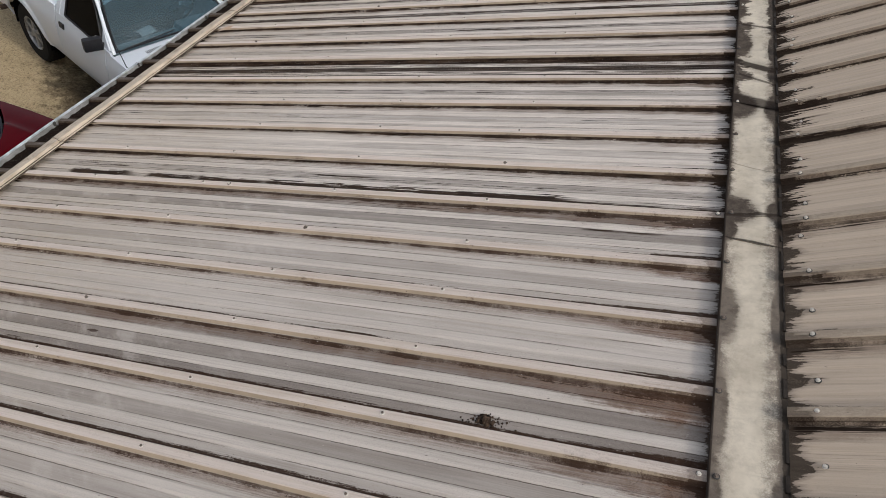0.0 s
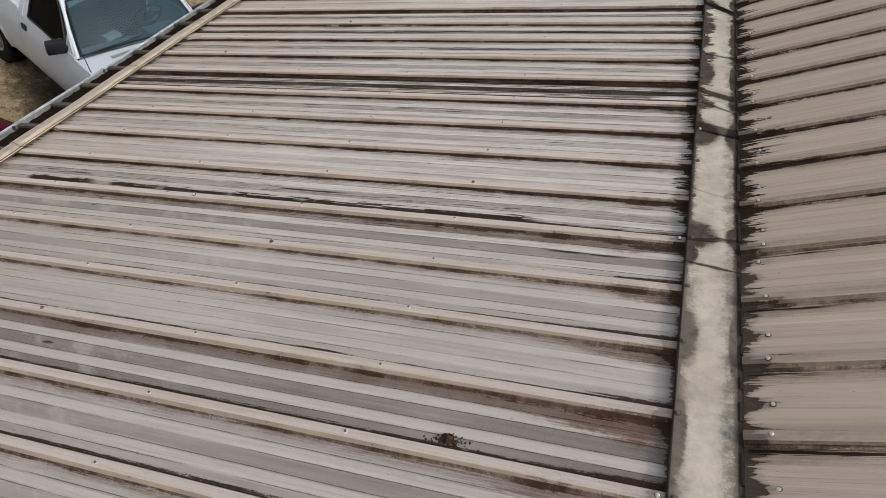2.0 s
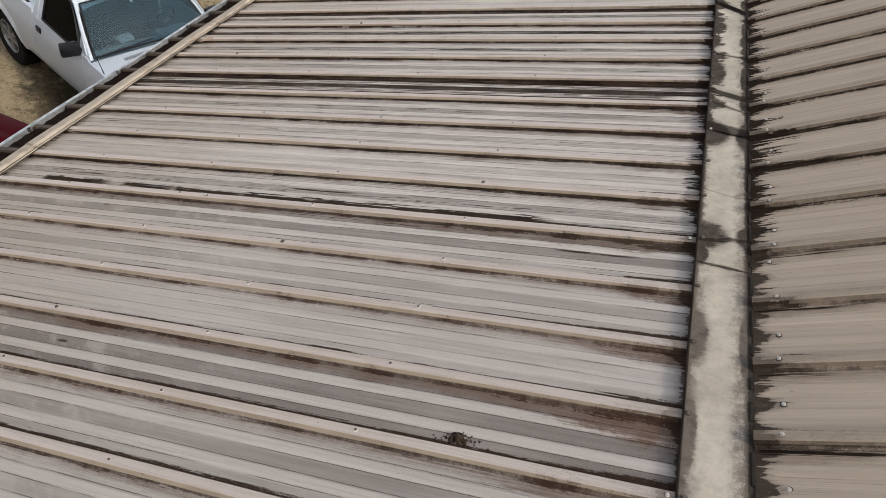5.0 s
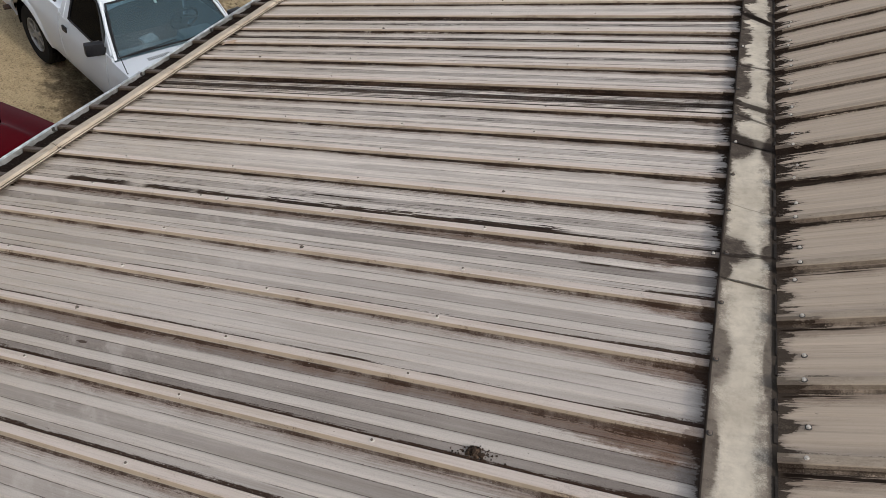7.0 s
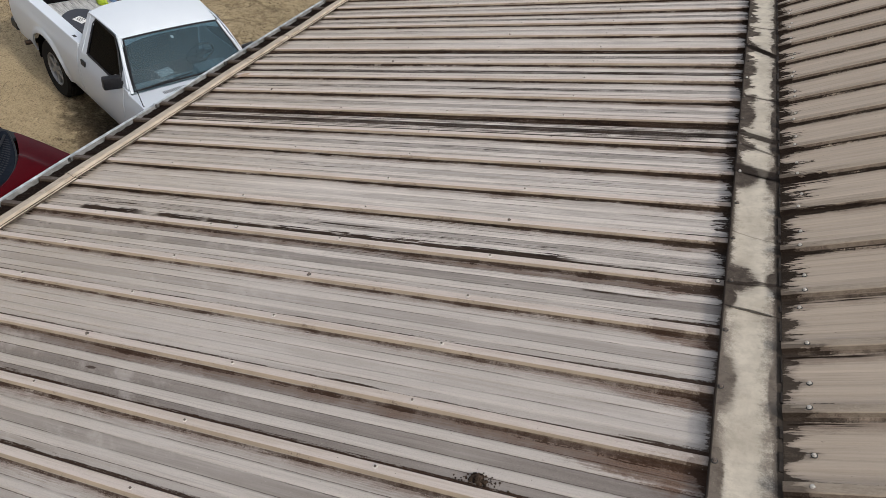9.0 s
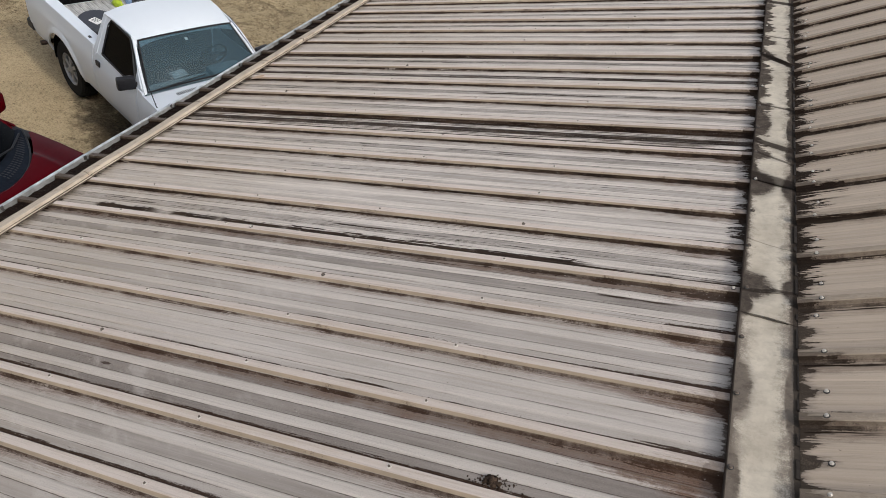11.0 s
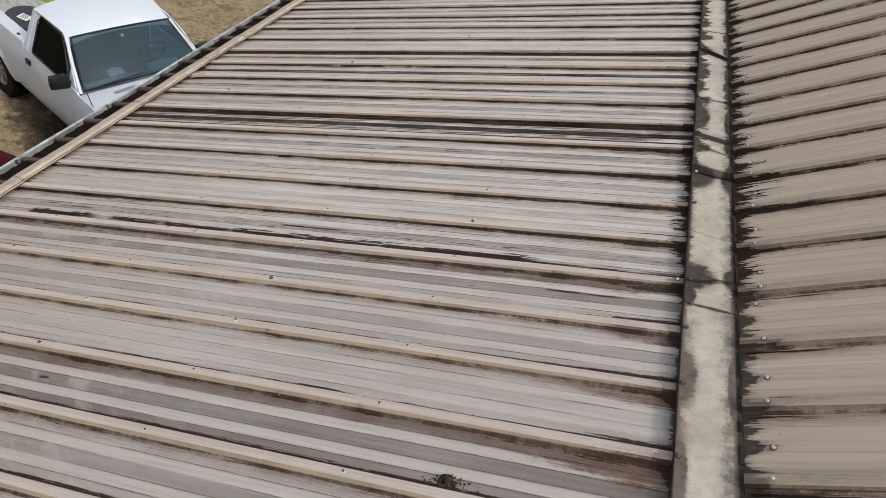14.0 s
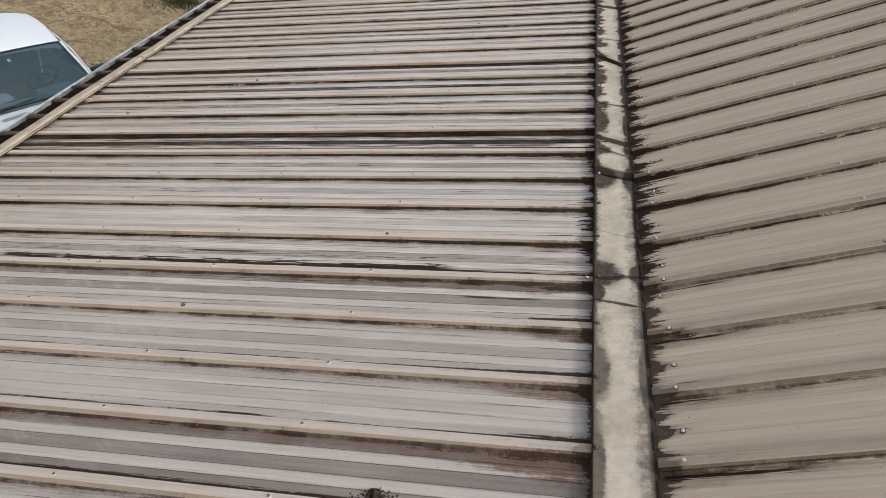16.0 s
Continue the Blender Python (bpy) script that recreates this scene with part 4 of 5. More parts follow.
LAMP_CLEAR = plain("head_lamp", (0.55, 0.57, 0.60), (0.65, 0.67, 0.70), 0.15)
RUSTY = plain("rusty_pipe", (0.035, 0.024, 0.018), (0.09, 0.06, 0.045), 0.8, 0.3, 0.3, 60.0)


def bed_floor_paint():
    n = Net("worn_bed_floor", 0.6, 0.2, 0.4)
    o, x, y, z = n.coords()
    a = n.streak(x, y, 5.0, 40.0, 0.0, 5.0)
    b = n.noise(o, 18.0, 5.0, 0.7)
    col = n.mix(n.step(a, 0.35, 0.65), (0.34, 0.34, 0.34), (0.60, 0.60, 0.59))
    n.color(n.mix(n.mul(n.step(b, 0.55, 0.75), 0.6), col, (0.20, 0.18, 0.16)))
    return n.mat


BED_FLOOR = bed_floor_paint()


def side_y(z, half):
    """Half width of a body side at height z: tucked sill, full waist, slight tumblehome."""
    pts = ((0.42, -0.075), (0.57, -0.025), (0.74, -0.004), (0.90, 0.0), (1.00, -0.003), (1.05, -0.018), (1.14, -0.032), (1.22, -0.048))
    for (z0, a), (z1, b) in zip(pts, pts[1:]):
        if z <= z1:
            return half + a + (b - a) * max(0.0, (z - z0)) / (z1 - z0)
    return half + pts[-1][1]


def side_skin(x0, x1, sgn, half, top, arches, sill=0.46, step=0.03, rad=0.49, hub=0.43):
    """A body side between x0 and x1, arched over the wheels."""
    n = max(2, int((x1 - x0) / step))
    rows = []
    for i in range(n + 1):
        x = x0 + (x1 - x0) * i / n
        zb = sill
        for ax in arches:
            if abs(x - ax) < rad:
                zb = max(zb, hub + math.sqrt(rad * rad - (x - ax) ** 2) * 0.95)
        zt = top(x)
        m = 12
        row = []
        for j in range(m + 1):
            z = zb + (zt - zb) * j / m
            flare = 0.0
            for ax in arches:
                dd = math.hypot(x - ax, z - hub)
                flare = max(flare, 0.022 * min(1.0, max(0.0, 2.2 - 2.2 * (dd - rad + 0.02) / 0.075)))
            row.append((x, sgn * (side_y(z, half) + flare), z))
        rows.append(row)
    bm = loft(rows)
    g = bmesh.ops.extrude_face_region(bm, geom=bm.faces[:])
    bmesh.ops.translate(bm, vec=(0, -sgn * 0.025, 0), verts=[e for e in g["geom"] if isinstance(e, bmesh.types.BMVert)])
    bmesh.ops.recalc_face_normals(bm, faces=bm.faces)
    return bm


def wheel(parent, x, y, sgn, r=0.40, w=0.25):
    ob = part("wheel", turned([(r * 0.55, -0.08), (r * 0.60, 0.03), (r * 0.2, 0.05)], 20, "Y"), BLACK, parent, m=Matrix.Translation((x, y, r)) @ Matrix.Diagonal((1, sgn, 1, 1)))
    prof = [(r * 0.55, -w / 2), (r * 0.90, -w / 2), (r * 0.97, -w / 2 + 0.025)]
    for g in range(5):
        y0 = -w / 2 + 0.03 + g * (w - 0.06) / 5
        prof += [(r, y0 + 0.003), (r, y0 + 0.024), (r - 0.010, y0 + 0.027), (r - 0.010, y0 + (w - 0.06) / 5)]
    prof += [(r * 0.97, w / 2 - 0.025), (r * 0.90, w / 2), (r * 0.57, w / 2 - 0.005), (r * 0.55, w / 2 - 0.02)]
    bm = turned(prof, 40, "Y", False)
    part("tyre", bm, TYRE, ob)
    bm = turned([(r * 0.56, 0.03), (r * 0.57, w / 2 - 0.012), (r * 0.53, w / 2 - 0.006), (r * 0.50, w / 2 - 0.03), (r * 0.50, 0.03)], 32, "Y", False)
    for i in range(6):
        a = 2 * math.pi * i / 6
        add_box(bm, -0.026, 0.026, w / 2 - 0.055, w / 2 - 0.022, 0.04, r * 0.52, 0.010, Matrix.Rotation(a, 4, "Y"))
    join(bm, turned([(0.065, w / 2 - 0.06), (0.065, w / 2 - 0.02), (0.045, w / 2 - 0.008)], 20, "Y"))
    part("rim", bm, ALLOY, ob)
    return ob


def panel(corners, thick=0.004, nx=6, ny=4, bulge=0.0):
    """A pane or panel through four corners (ring order), slightly bowed, with thickness."""
    a, b, c, d = (Vector(p) for p in corners)
    nrm = (b - a).cross(d - a).normalized()
    rows = []
    for j in range(ny + 1):
        t = j / ny
        row = []
        for i in range(nx + 1):
            s = i / nx
            p = a.lerp(b, s).lerp(d.lerp(c, s), t)
            row.append(p + nrm * bulge * (1 - (2 * s - 1) ** 2) * (1 - 0.5 * (2 * t - 1) ** 2))
        rows.append(row)
    bm = loft(rows)
    g = bmesh.ops.extrude_face_region(bm, geom=bm.faces[:])
    bmesh.ops.translate(bm, vec=-nrm * thick, verts=[e for e in g["geom"] if isinstance(e, bmesh.types.BMVert)])
    bmesh.ops.recalc_face_normals(bm, faces=bm.faces)
    return bm


def bar(points, w, h):
    """A rounded flat bar along points."""
    pts = [Vector(p) for p in points]
    rows = []
    for i, p in enumerate(pts):
        d = (pts[min(i + 1, len(pts) - 1)] - pts[max(i - 1, 0)]).normalized()
        a = d.cross(Vector((0, 0, 1))).normalized()
        b = a.cross(d)
        rows.append([p + a * w / 2 * math.copysign(abs(math.cos(t)) ** 0.6, math.cos(t)) + b * h / 2 * math.copysign(abs(math.sin(t)) ** 0.6, math.sin(t))
                     for t in (2 * math.pi * (k + 0.5) / 10 for k in range(10))])
    return loft(rows, close=True, caps=True)


def pickup():
    T = empty("pickup_truck", pose(-6.735, 6.526, 0, 0, 0, -22.52), "parked white compact pickup truck with an open bed", "pickup truck")
    H = 0.87
    rail = 1.19
    # load bed
    for s in (-1, 1):
        part("bed_side", side_skin(-1.14, 0.87, s, H, lambda x: rail, (-0.08,)), WHITE, T, smooth=True)
        bm = box(-1.14, 0.87, s * 0.67 if s > 0 else -0.828, 0.828 if s > 0 else -0.67, rail - 0.012, rail + 0.012, 0.010)
        br = part("bed_rail", bm, WHITE, T)
        for x in (-0.9, 0.68):
            part("stake_pocket", box(x - 0.03, x + 0.03, s * 0.775 - 0.018, s * 0.775 + 0.018, rail + 0.011, rail + 0.0145), BLACK, br)
        part("bed_inner_side", box(-1.12, 0.84, s * 0.685 - 0.012, s * 0.685 + 0.012, 0.80, rail - 0.012), WHITE if s < 0 else GALV, T)
        bm = box(-0.42, 0.42, min(s * 0.50, s * 0.67), max(s * 0.50, s * 0.67), 0.80, 1.00, 0.05)
        part("wheel_house", bm, WHITE, T)
    floor = part("bed_floor", box(-1.14, 0.84, -0.67, 0.67, 0.77, 0.805), BED_FLOOR, T, "worn grey ribbed bed floor")
    rib = mesh_of("floor_rib", box(-1.12, 0.82, -0.028, 0.028, 0.802, 0.818, 0.006), BED_FLOOR)
    for i in range(12):
        part("floor_rib", rib, None, floor, m=Matrix.Translation((0, -0.62 + i * 0.1127, 0)))
    part("bed_front_wall", box(0.80, 0.85, -0.67, 0.67, 0.62, 1.17, 0.01), WHITE, T)
    tg = part("tailgate", box(-1.215, -1.16, -0.80, 0.80, 0.66, rail, 0.012), WHITE, T)
    part("tailgate_liner", box(-1.159, -1.150, -0.66, 0.66, 0.81, rail - 0.02), LINER, tg, "black ribbed plastic tailgate liner")
    rib = mesh_of("liner_rib", box(-1.151, -1.138, -0.012, 0.012, 0.82, rail - 0.03, 0.004), LINER)
    for i in range(26):
        part("liner_rib", rib, None, tg, m=Matrix.Translation((0, -0.64 + i * 0.0512, 0)))
    for s in (-1, 1):
        part("tail_lamp", box(-1.175, -1.125, s * 0.835 - 0.032, s * 0.835 + 0.032, 0.78, 1.08, 0.012), LAMP_RED, T, "dark red tail lamp")
    part("rear_bumper", add_box(box(-1.34, -1.20, -0.84, 0.84, 0.50, 0.64, 0.03), -1.30, -1.10, -0.86, -0.80, 0.52, 0.64, 0.02), BLACK, T, "black rear bumper")
    part("exhaust_tip", tube([(-0.70, -0.50, 0.50), (-0.76, -0.70, 0.50), (-0.78, -0.90, 0.49)], 0.034, 10), RUSTY, T, "rusty exhaust tip")
    # cab and nose
    wtop = lambda x: 1.14 if x < 2.12 else 1.115 - 0.05 * (x - 2.12) ** 1.3
    for s in (-1, 1):
        part("cab_corner", side_skin(0.885, 0.935, s, H, lambda x: 1.16, ()), WHITE, T, smooth=True)
        door = part("door", side_skin(0.943, 2.00, s, H + 0.002, lambda x: 1.145, ()), WHITE, T, smooth=True)
        yb, yt = s * 0.835, s * 0.665
        ring = ((1.115, s * 0.826, 1.172), (1.640, yb, 1.148), (1.885, s * 0.822, 1.172), (1.900, s * 0.808, 1.215), (1.718, s * 0.715, 1.470), (1.600, s * 0.673, 1.572), (1.15, yt, 1.598), (1.105, s * 0.690, 1.53))
        bmw = bmesh.new()
        vs = [bmw.verts.new((x, y * 0.995, z)) for x, y, z in ring]
        bmw.faces.new(vs if s < 0 else vs[::-1])
        g = bmesh.ops.extrude_face_region(bmw, geom=bmw.faces[:])
        bmesh.ops.translate(bmw, vec=(0, -s * 0.005, -0.001), verts=[e for e in g["geom"] if isinstance(e, bmesh.types.BMVert)])
        bmesh.ops.recalc_face_normals(bmw, faces=bmw.faces)
        gl = part("side_window", bmw, SIDE_GLASS, door, "dark tinted door window")
        gl.visible_shadow = False
        loop = list(ring) + [ring[0]]
        part("window_seal", bar([(x, y, z) for x, y, z in loop], 0.016, 0.026), BLACK, door)
        part("door_frame", bar([(0.985, s * 0.838, 1.14), (1.03, s * 0.662, 1.606), (1.30, s * 0.645, 1.606), (1.59, s * 0.646, 1.588), (1.765, s * 0.702, 1.475), (2.05, s * 0.812, 1.17)], 0.020, 0.020), WHITE, door, smooth=True)
        part("corner_panel", panel([(1.915, s * 0.83, 1.13), (2.06, s * 0.825, 1.13), (1.97, s * 0.780, 1.27), (1.88, s * 0.745, 1.36)][:: (1 if s < 0 else -1)], 0.012), WHITE, door)
        skin = [[(1.595, s * 0.648, 1.592), (1.77, s * 0.714, 1.474), (2.06, s * 0.818, 1.165)], [(1.66, s * 0.648, 1.580), (1.90, s * 0.738, 1.362), (2.13, s * 0.800, 1.120)]]
        part("pillar_skin", loft(skin), WHITE, door, smooth=True)
        part("quarter_panel", panel([(0.895, s * 0.842, 1.13), (1.105, s * 0.842, 1.13), (1.115, s * 0.672, 1.59), (0.965, s * 0.672, 1.61)][:: (1 if s < 0 else -1)], 0.012), WHITE, door)
        part("door_handle", box(0.99, 1.09, s * 0.868 - 0.012, s * 0.868 + 0.012, 0.985, 1.055, 0.008), BLACK, door, "black door handle")
        bm = box(-0.045, 0.045, -0.105, 0.105, -0.075, 0.075, 0.025)
        bm.transform(pose(1.925, s * 0.928, 1.205, 0, 0, s * 12))
        mr = part("door_mirror", bm, BLACK, door, "black door mirror", smooth=True)
        part("mirror_foot", bar([(1.935, s * 0.80, 1.16), (1.93, s * 0.89, 1.18)], 0.05, 0.07), BLACK, mr)
        part("mirror_glass", box(1.873, 1.879, s * 0.928 - 0.085, s * 0.928 + 0.085, 1.145, 1.265), ALLOY, mr)
        part("fender", side_skin(2.008, 3.52, s, H, wtop, (2.85,)), WHITE, T, smooth=True)
        part("a_pillar", bar([(2.125, s * 0.800, 1.12), (1.895, s * 0.738, 1.36), (1.655, s * 0.652, 1.578)] if s < 0 else [(2.125, 0.785, 1.12), (1.895, 0.712, 1.345), (1.665, 0.625, 1.555)], 0.036, 0.030), WHITE, T, smooth=True)
        part("head_lamp", box(3.50, 3.555, s * 0.66 - 0.13, s * 0.66 + 0.13, 0.72, 0.90, 0.02), LAMP_CLEAR, T)
    part("rear_cab_wall", box(0.885, 0.925, -0.80, 0.80, 0.50, 1.13, 0.01), WHITE, T)
    rows = []
    for x, zz, wv in ((0.905, 1.12, 0.835), (0.925, 1.30, 0.775), (0.955, 1.52, 0.69), (0.975, 1.63, 0.665)):
        rows.append([(x, y, zz) for y in (-wv, -wv + 0.10)])
    part("rear_pillar", loft(rows), WHITE, T, smooth=True)
    part("rear_pillar", loft([[(x, -y, z) for x, y, z in r] for r in rows]), WHITE, T, smooth=True)
    rg = part("rear_window", panel([(0.91, 0.74, 1.14), (0.91, -0.74, 1.14), (0.965, -0.60, 1.60), (0.965, 0.60, 1.60)], 0.005), SIDE_GLASS, T, "dark rear cab window")
    rg.visible_shadow = False
    # roof skin, rounded at its edges
    rows = []
    for x, dz, ww in ((0.94, -0.03, 0.655), (0.955, 0.03, 0.665), (0.99, 0.058, 0.665), (1.15, 0.066, 0.660), (1.32, 0.056, 0.652), (1.48, 0.030, 0.642), (1.60, -0.006, 0.632), (1.665, -0.038, 0.626), (1.690, -0.062, 0.622)):
        row = []
        for i in range(15):
            t = -1 + 2 * i / 14
            e = abs(t) ** 5
            row.append((x + 0.018 * (1 - t * t) * (-0.3 if x > 1.3 else -1.0), t * (ww + 0.012), 1.605 + dz + 0.030 * (1 - t * t) - 0.045 * e))
        rows.append(row)
    bm = loft(rows)
    g = bmesh.ops.extrude_face_region(bm, geom=bm.faces[:])
    bmesh.ops.translate(bm, vec=(0, 0, -0.03), verts=[e for e in g["geom"] if isinstance(e, bmesh.types.BMVert)])
    bmesh.ops.recalc_face_normals(bm, faces=bm.faces)
    part("cab_roof", bm, WHITE, T, smooth=True)
    # windshield with its black rubber surround
    ws = [(2.115, 0.765, 1.135), (2.115, -0.765, 1.135), (1.662, -0.610, 1.552), (1.662, 0.610, 1.552)]
    wind = part("windshield", panel(ws, 0.006, 12, 8, -0.07), WINDSHIELD, T, "tinted windshield with a small white sticker", smooth=True)
    wind.visible_shadow = False

    def on_glass(s, t, up=0.004):
        a, b, c, d = (Vector(p) for p in ws)
        nrm = (b - a).cross(d - a).normalized()
        p = a.lerp(b, s).lerp(d.lerp(c, s), t)
        return p + nrm * (-0.07 * (1 - (2 * s - 1) ** 2) * (1 - 0.5 * (2 * t - 1) ** 2) - up)
    loop = [on_glass(i / 14, 0.0) for i in range(15)] + [on_glass(1.0, i / 8) for i in range(1, 9)] + [on_glass(1 - i / 14, 1.0) for i in range(1, 15)] + [on_glass(0, 1 - i / 8) for i in range(1, 9)]
    part("windshield_seal", tube(loop, 0.012, 6), BLACK, wind)
    part("sticker", panel([on_glass(0.56, 0.80), on_glass(0.535, 0.80), on_glass(0.535, 0.86), on_glass(0.56, 0.86)], 0.001, 1, 1), plain("white_sticker", (0.7, 0.7, 0.68), (0.6, 0.6, 0.58)), wind, "small white sticker")
    for a, b in ((0.95, 0.52), (0.48, 0.10)):
        part("wiper", tube([on_glass(a, 0.00, 0.02), on_glass((a + b) / 2, 0.02, 0.03), on_glass(b, 0.055, 0.025)], 0.006, 6), BLACK, T)
    # hood, cowl, antenna
    rows = []
    for x, z0 in ((2.135, 1.105), (2.20, 1.112), (2.5, 1.10), (3.0, 1.07), (3.35, 1.02), (3.50, 0.97), (3.54, 0.90)):
        rows.append([(x + 0.05 * (1 - (y / 0.83) ** 2), y, z0 + 0.045 * (1 - (y / 0.83) ** 2)) for y in (-0.825 + 0.1178 * i for i in range(15))])
    hood = part("hood", loft(rows), WHITE, T, smooth=True)
    for i in range(17):
        y = -0.50 + i * 0.0165
        part("vent_slot", box(2.268, 2.325, y - 0.0032, y + 0.0032, 1.110 + 0.045 * (1 - (y / 0.83) ** 2) - 0.004, 1.1125 + 0.045 * (1 - (y / 0.83) ** 2)), BLACK, hood)
    part("grille", box(3.50, 3.545, -0.52, 0.52, 0.70, 0.90, 0.01), BLACK, T)
    part("front_bumper", box(3.50, 3.64, -0.85, 0.85, 0.48, 0.66, 0.03), BLACK, T)
    ant = part("antenna", tube([(2.405, -0.815, 1.09), (2.31, -0.82, 1.24), (2.207, -0.83, 1.41)], 0.0055, 6), BLACK, T)
    part("antenna_base", turned([(0.022, 0), (0.020, 0.02), (0.008, 0.035)], 12), BLACK, ant, m=pose(2.408, -0.815, 1.072))
    part("chassis", add_box(box(-1.15, 3.45, -0.54, 0.54, 0.24, 0.60, 0.03), 0.45, 2.32, -0.66, 0.66, 0.24, 0.50, 0.03), BLACK, T)
    # interior
    part("cab_floor", box(0.93, 2.10, -0.79, 0.79, 0.52, 0.56), BLACK, T)
    part("dashboard", add_box(box(1.82, 2.13, -0.76, 0.76, 0.80, 1.06, 0.05), 1.80, 2.0, 0.15, 0.60, 1.00, 1.13, 0.05), DASH, T, smooth=True)
    part("bench_seat", add_box(box(1.00, 1.50, -0.68, 0.68, 0.60, 0.82, 0.05), 0.97, 1.12, -0.68, 0.68, 0.78, 1.25, 0.05), SEAT, T)
    bm = bmesh.new()
    ringp = [(0.0, 0.185 * math.cos(2 * math.pi * i / 24), 0.185 * math.sin(2 * math.pi * i / 24)) for i in range(25)]
    join(bm, tube(ringp, 0.014, 7))
    add_box(bm, -0.012, 0.012, -0.18, 0.18, -0.025, 0.025, 0.01)
    add_box(bm, -0.02, 0.02, -0.06, 0.06, -0.06, 0.06, 0.015)
    bm.transform(pose(1.60, 0.40, 1.12, 0, 24, 0))
    part("steering_wheel", bm, BLACK, T)
    part("dash_cloth", panel([(1.86, -0.30, 1.085), (1.72, -0.30, 1.085), (1.70, -0.12, 1.10), (1.84, -0.10, 1.085)][::-1], 0.012, 5, 4, 0.03), plain("pale_cloth", (0.80, 0.80, 0.80), (0.60, 0.61, 0.62), 0.9), T, "crumpled pale cloth on the dashboard")
    for x in (-0.08, 2.85):
        for s in (-1, 1):
            wheel(T, x, s * 0.705, s)
    for s in (-1, 1):
        for x in (-0.08, 2.85):
            rows = [[(x + 0.468 * math.cos(a), s * yy, 0.43 + 0.455 * math.sin(a)) for a in (math.pi * (-0.05 + 1.1 * i / 20) for i in range(21))] for yy in (0.50, 0.822)]
            rows.insert(0, [(x + 0.30 * (p[0] - x) / 0.468, p[1], 0.43 + 0.6 * (p[2] - 0.43)) for p in rows[0]])
            part("wheel_well", loft(rows), LINER, T)
    return T


truck = pickup()
TM = truck.matrix_basis.copy()
# load: a covered spare wheel leaning behind the cab, and a heap of straps and bags
sp = empty("spare_wheel", TM @ pose(-0.10, -0.33, 0.935, -3, 6, -28), "spare wheel in a black cover leaning in the truck bed", "spare wheel")
part("cover", turned([(0.10, -0.06), (0.25, -0.06), (0.275, -0.03), (0.28, 0.03), (0.272, 0.07), (0.245, 0.095), (0.05, 0.10)], 36), plain("black_cover", (0.022, 0.024, 0.032), (0.045, 0.047, 0.058), 0.45), sp, smooth=True)
part("rim_ring", turned([(0.20, -0.10), (0.31, -0.10), (0.325, -0.07), (0.315, -0.03), (0.28, -0.02)], 36), plain("white_rim", (0.62, 0.63, 0.65), (0.50, 0.51, 0.53), 0.5), sp, "white wheel edge below the cover", smooth=True)
lb = part("paper_label", box(-0.075, 0.075, -0.06, 0.06, 0.098, 0.1015), plain("white_paper", (0.75, 0.75, 0.73), (0.66, 0.66, 0.64), 0.7), sp, "white paper label with grey bars", m=pose(0.05, -0.03, 0, 0, 0, 50))
for i in range(4):
    part("label_bar", box(-0.055, 0.05 - 0.02 * (i % 2), 0.035 - 0.022 * i, 0.043 - 0.022 * i, 0.1016, 0.1024), SLATE, lb)


def bag(name, x, y, z, size, mat, label, seed):
    r = random.Random(seed)
    bm = bmesh.new()
    bmesh.ops.create_icosphere(bm, subdivisions=3, radius=1)
    for v in bm.verts:
        d = 1 + 0.35 * noise.noise(v.co * 1.8 + Vector((seed, 0, 0))) + 0.12 * noise.noise(v.co * 5 + Vector((0, seed, 0)))
        v.co = Vector((v.co.x * size[0] * d, v.co.y * size[1] * d, max(v.co.z * size[2] * d, -size[2] * 0.6)))
    ob = part(name, bm, mat, None, smooth=True)
    ob.matrix_basis = TM @ pose(x, y, z + size[2] * 0.6, 0, 0, r.uniform(0, 90))
    return tagged(ob, label, "bag")


bag("green_bag", -0.86, 0.28, 0.818, (0.105, 0.055, 0.05), plain("lime_plastic", (0.36, 0.46, 0.03), (0.24, 0.34, 0.02), 0.4), "crumpled lime green plastic bag in the truck bed", 3)
bag("blue_bag", -0.84, 0.46, 0.818, (0.055, 0.05, 0.085), plain("blue_plastic", (0.06, 0.16, 0.42), (0.30, 0.40, 0.58), 0.4), "crumpled blue and white bag in the truck bed", 7)
bag("dark_bundle", -0.74, 0.55, 0.818, (0.11, 0.09, 0.07), plain("dark_cloth", (0.03, 0.035, 0.04), (0.09, 0.10, 0.11), 0.9), "dark bundle of cloth in the truck bed", 9)
bm = tube([(-0.90 + 0.05 * math.sin(2.3 * i), 0.26 + 0.045 * i, 0.955 + 0.05 * math.sin(1.3 * i + 0.5)) for i in range(9)], 0.006, 6)
ob = part("pink_strap", bm, plain("pink_webbing", (0.55, 0.10, 0.16), (0.42, 0.07, 0.11), 0.7), None)
ob.matrix_basis = TM
tagged(ob, "pink webbing strap lying over the bags", "strap")
bm = tube([(-0.74 + 0.09 * math.cos(1.9 * i), 0.54 + 0.10 * math.sin(1.7 * i), 0.905 + 0.010 * i) for i in range(12)], 0.009, 6)
ob = part("black_cable", bm, BLACK, None)
ob.matrix_basis = TM
tagged(ob, "coiled black cable on the dark bundle", "cable")


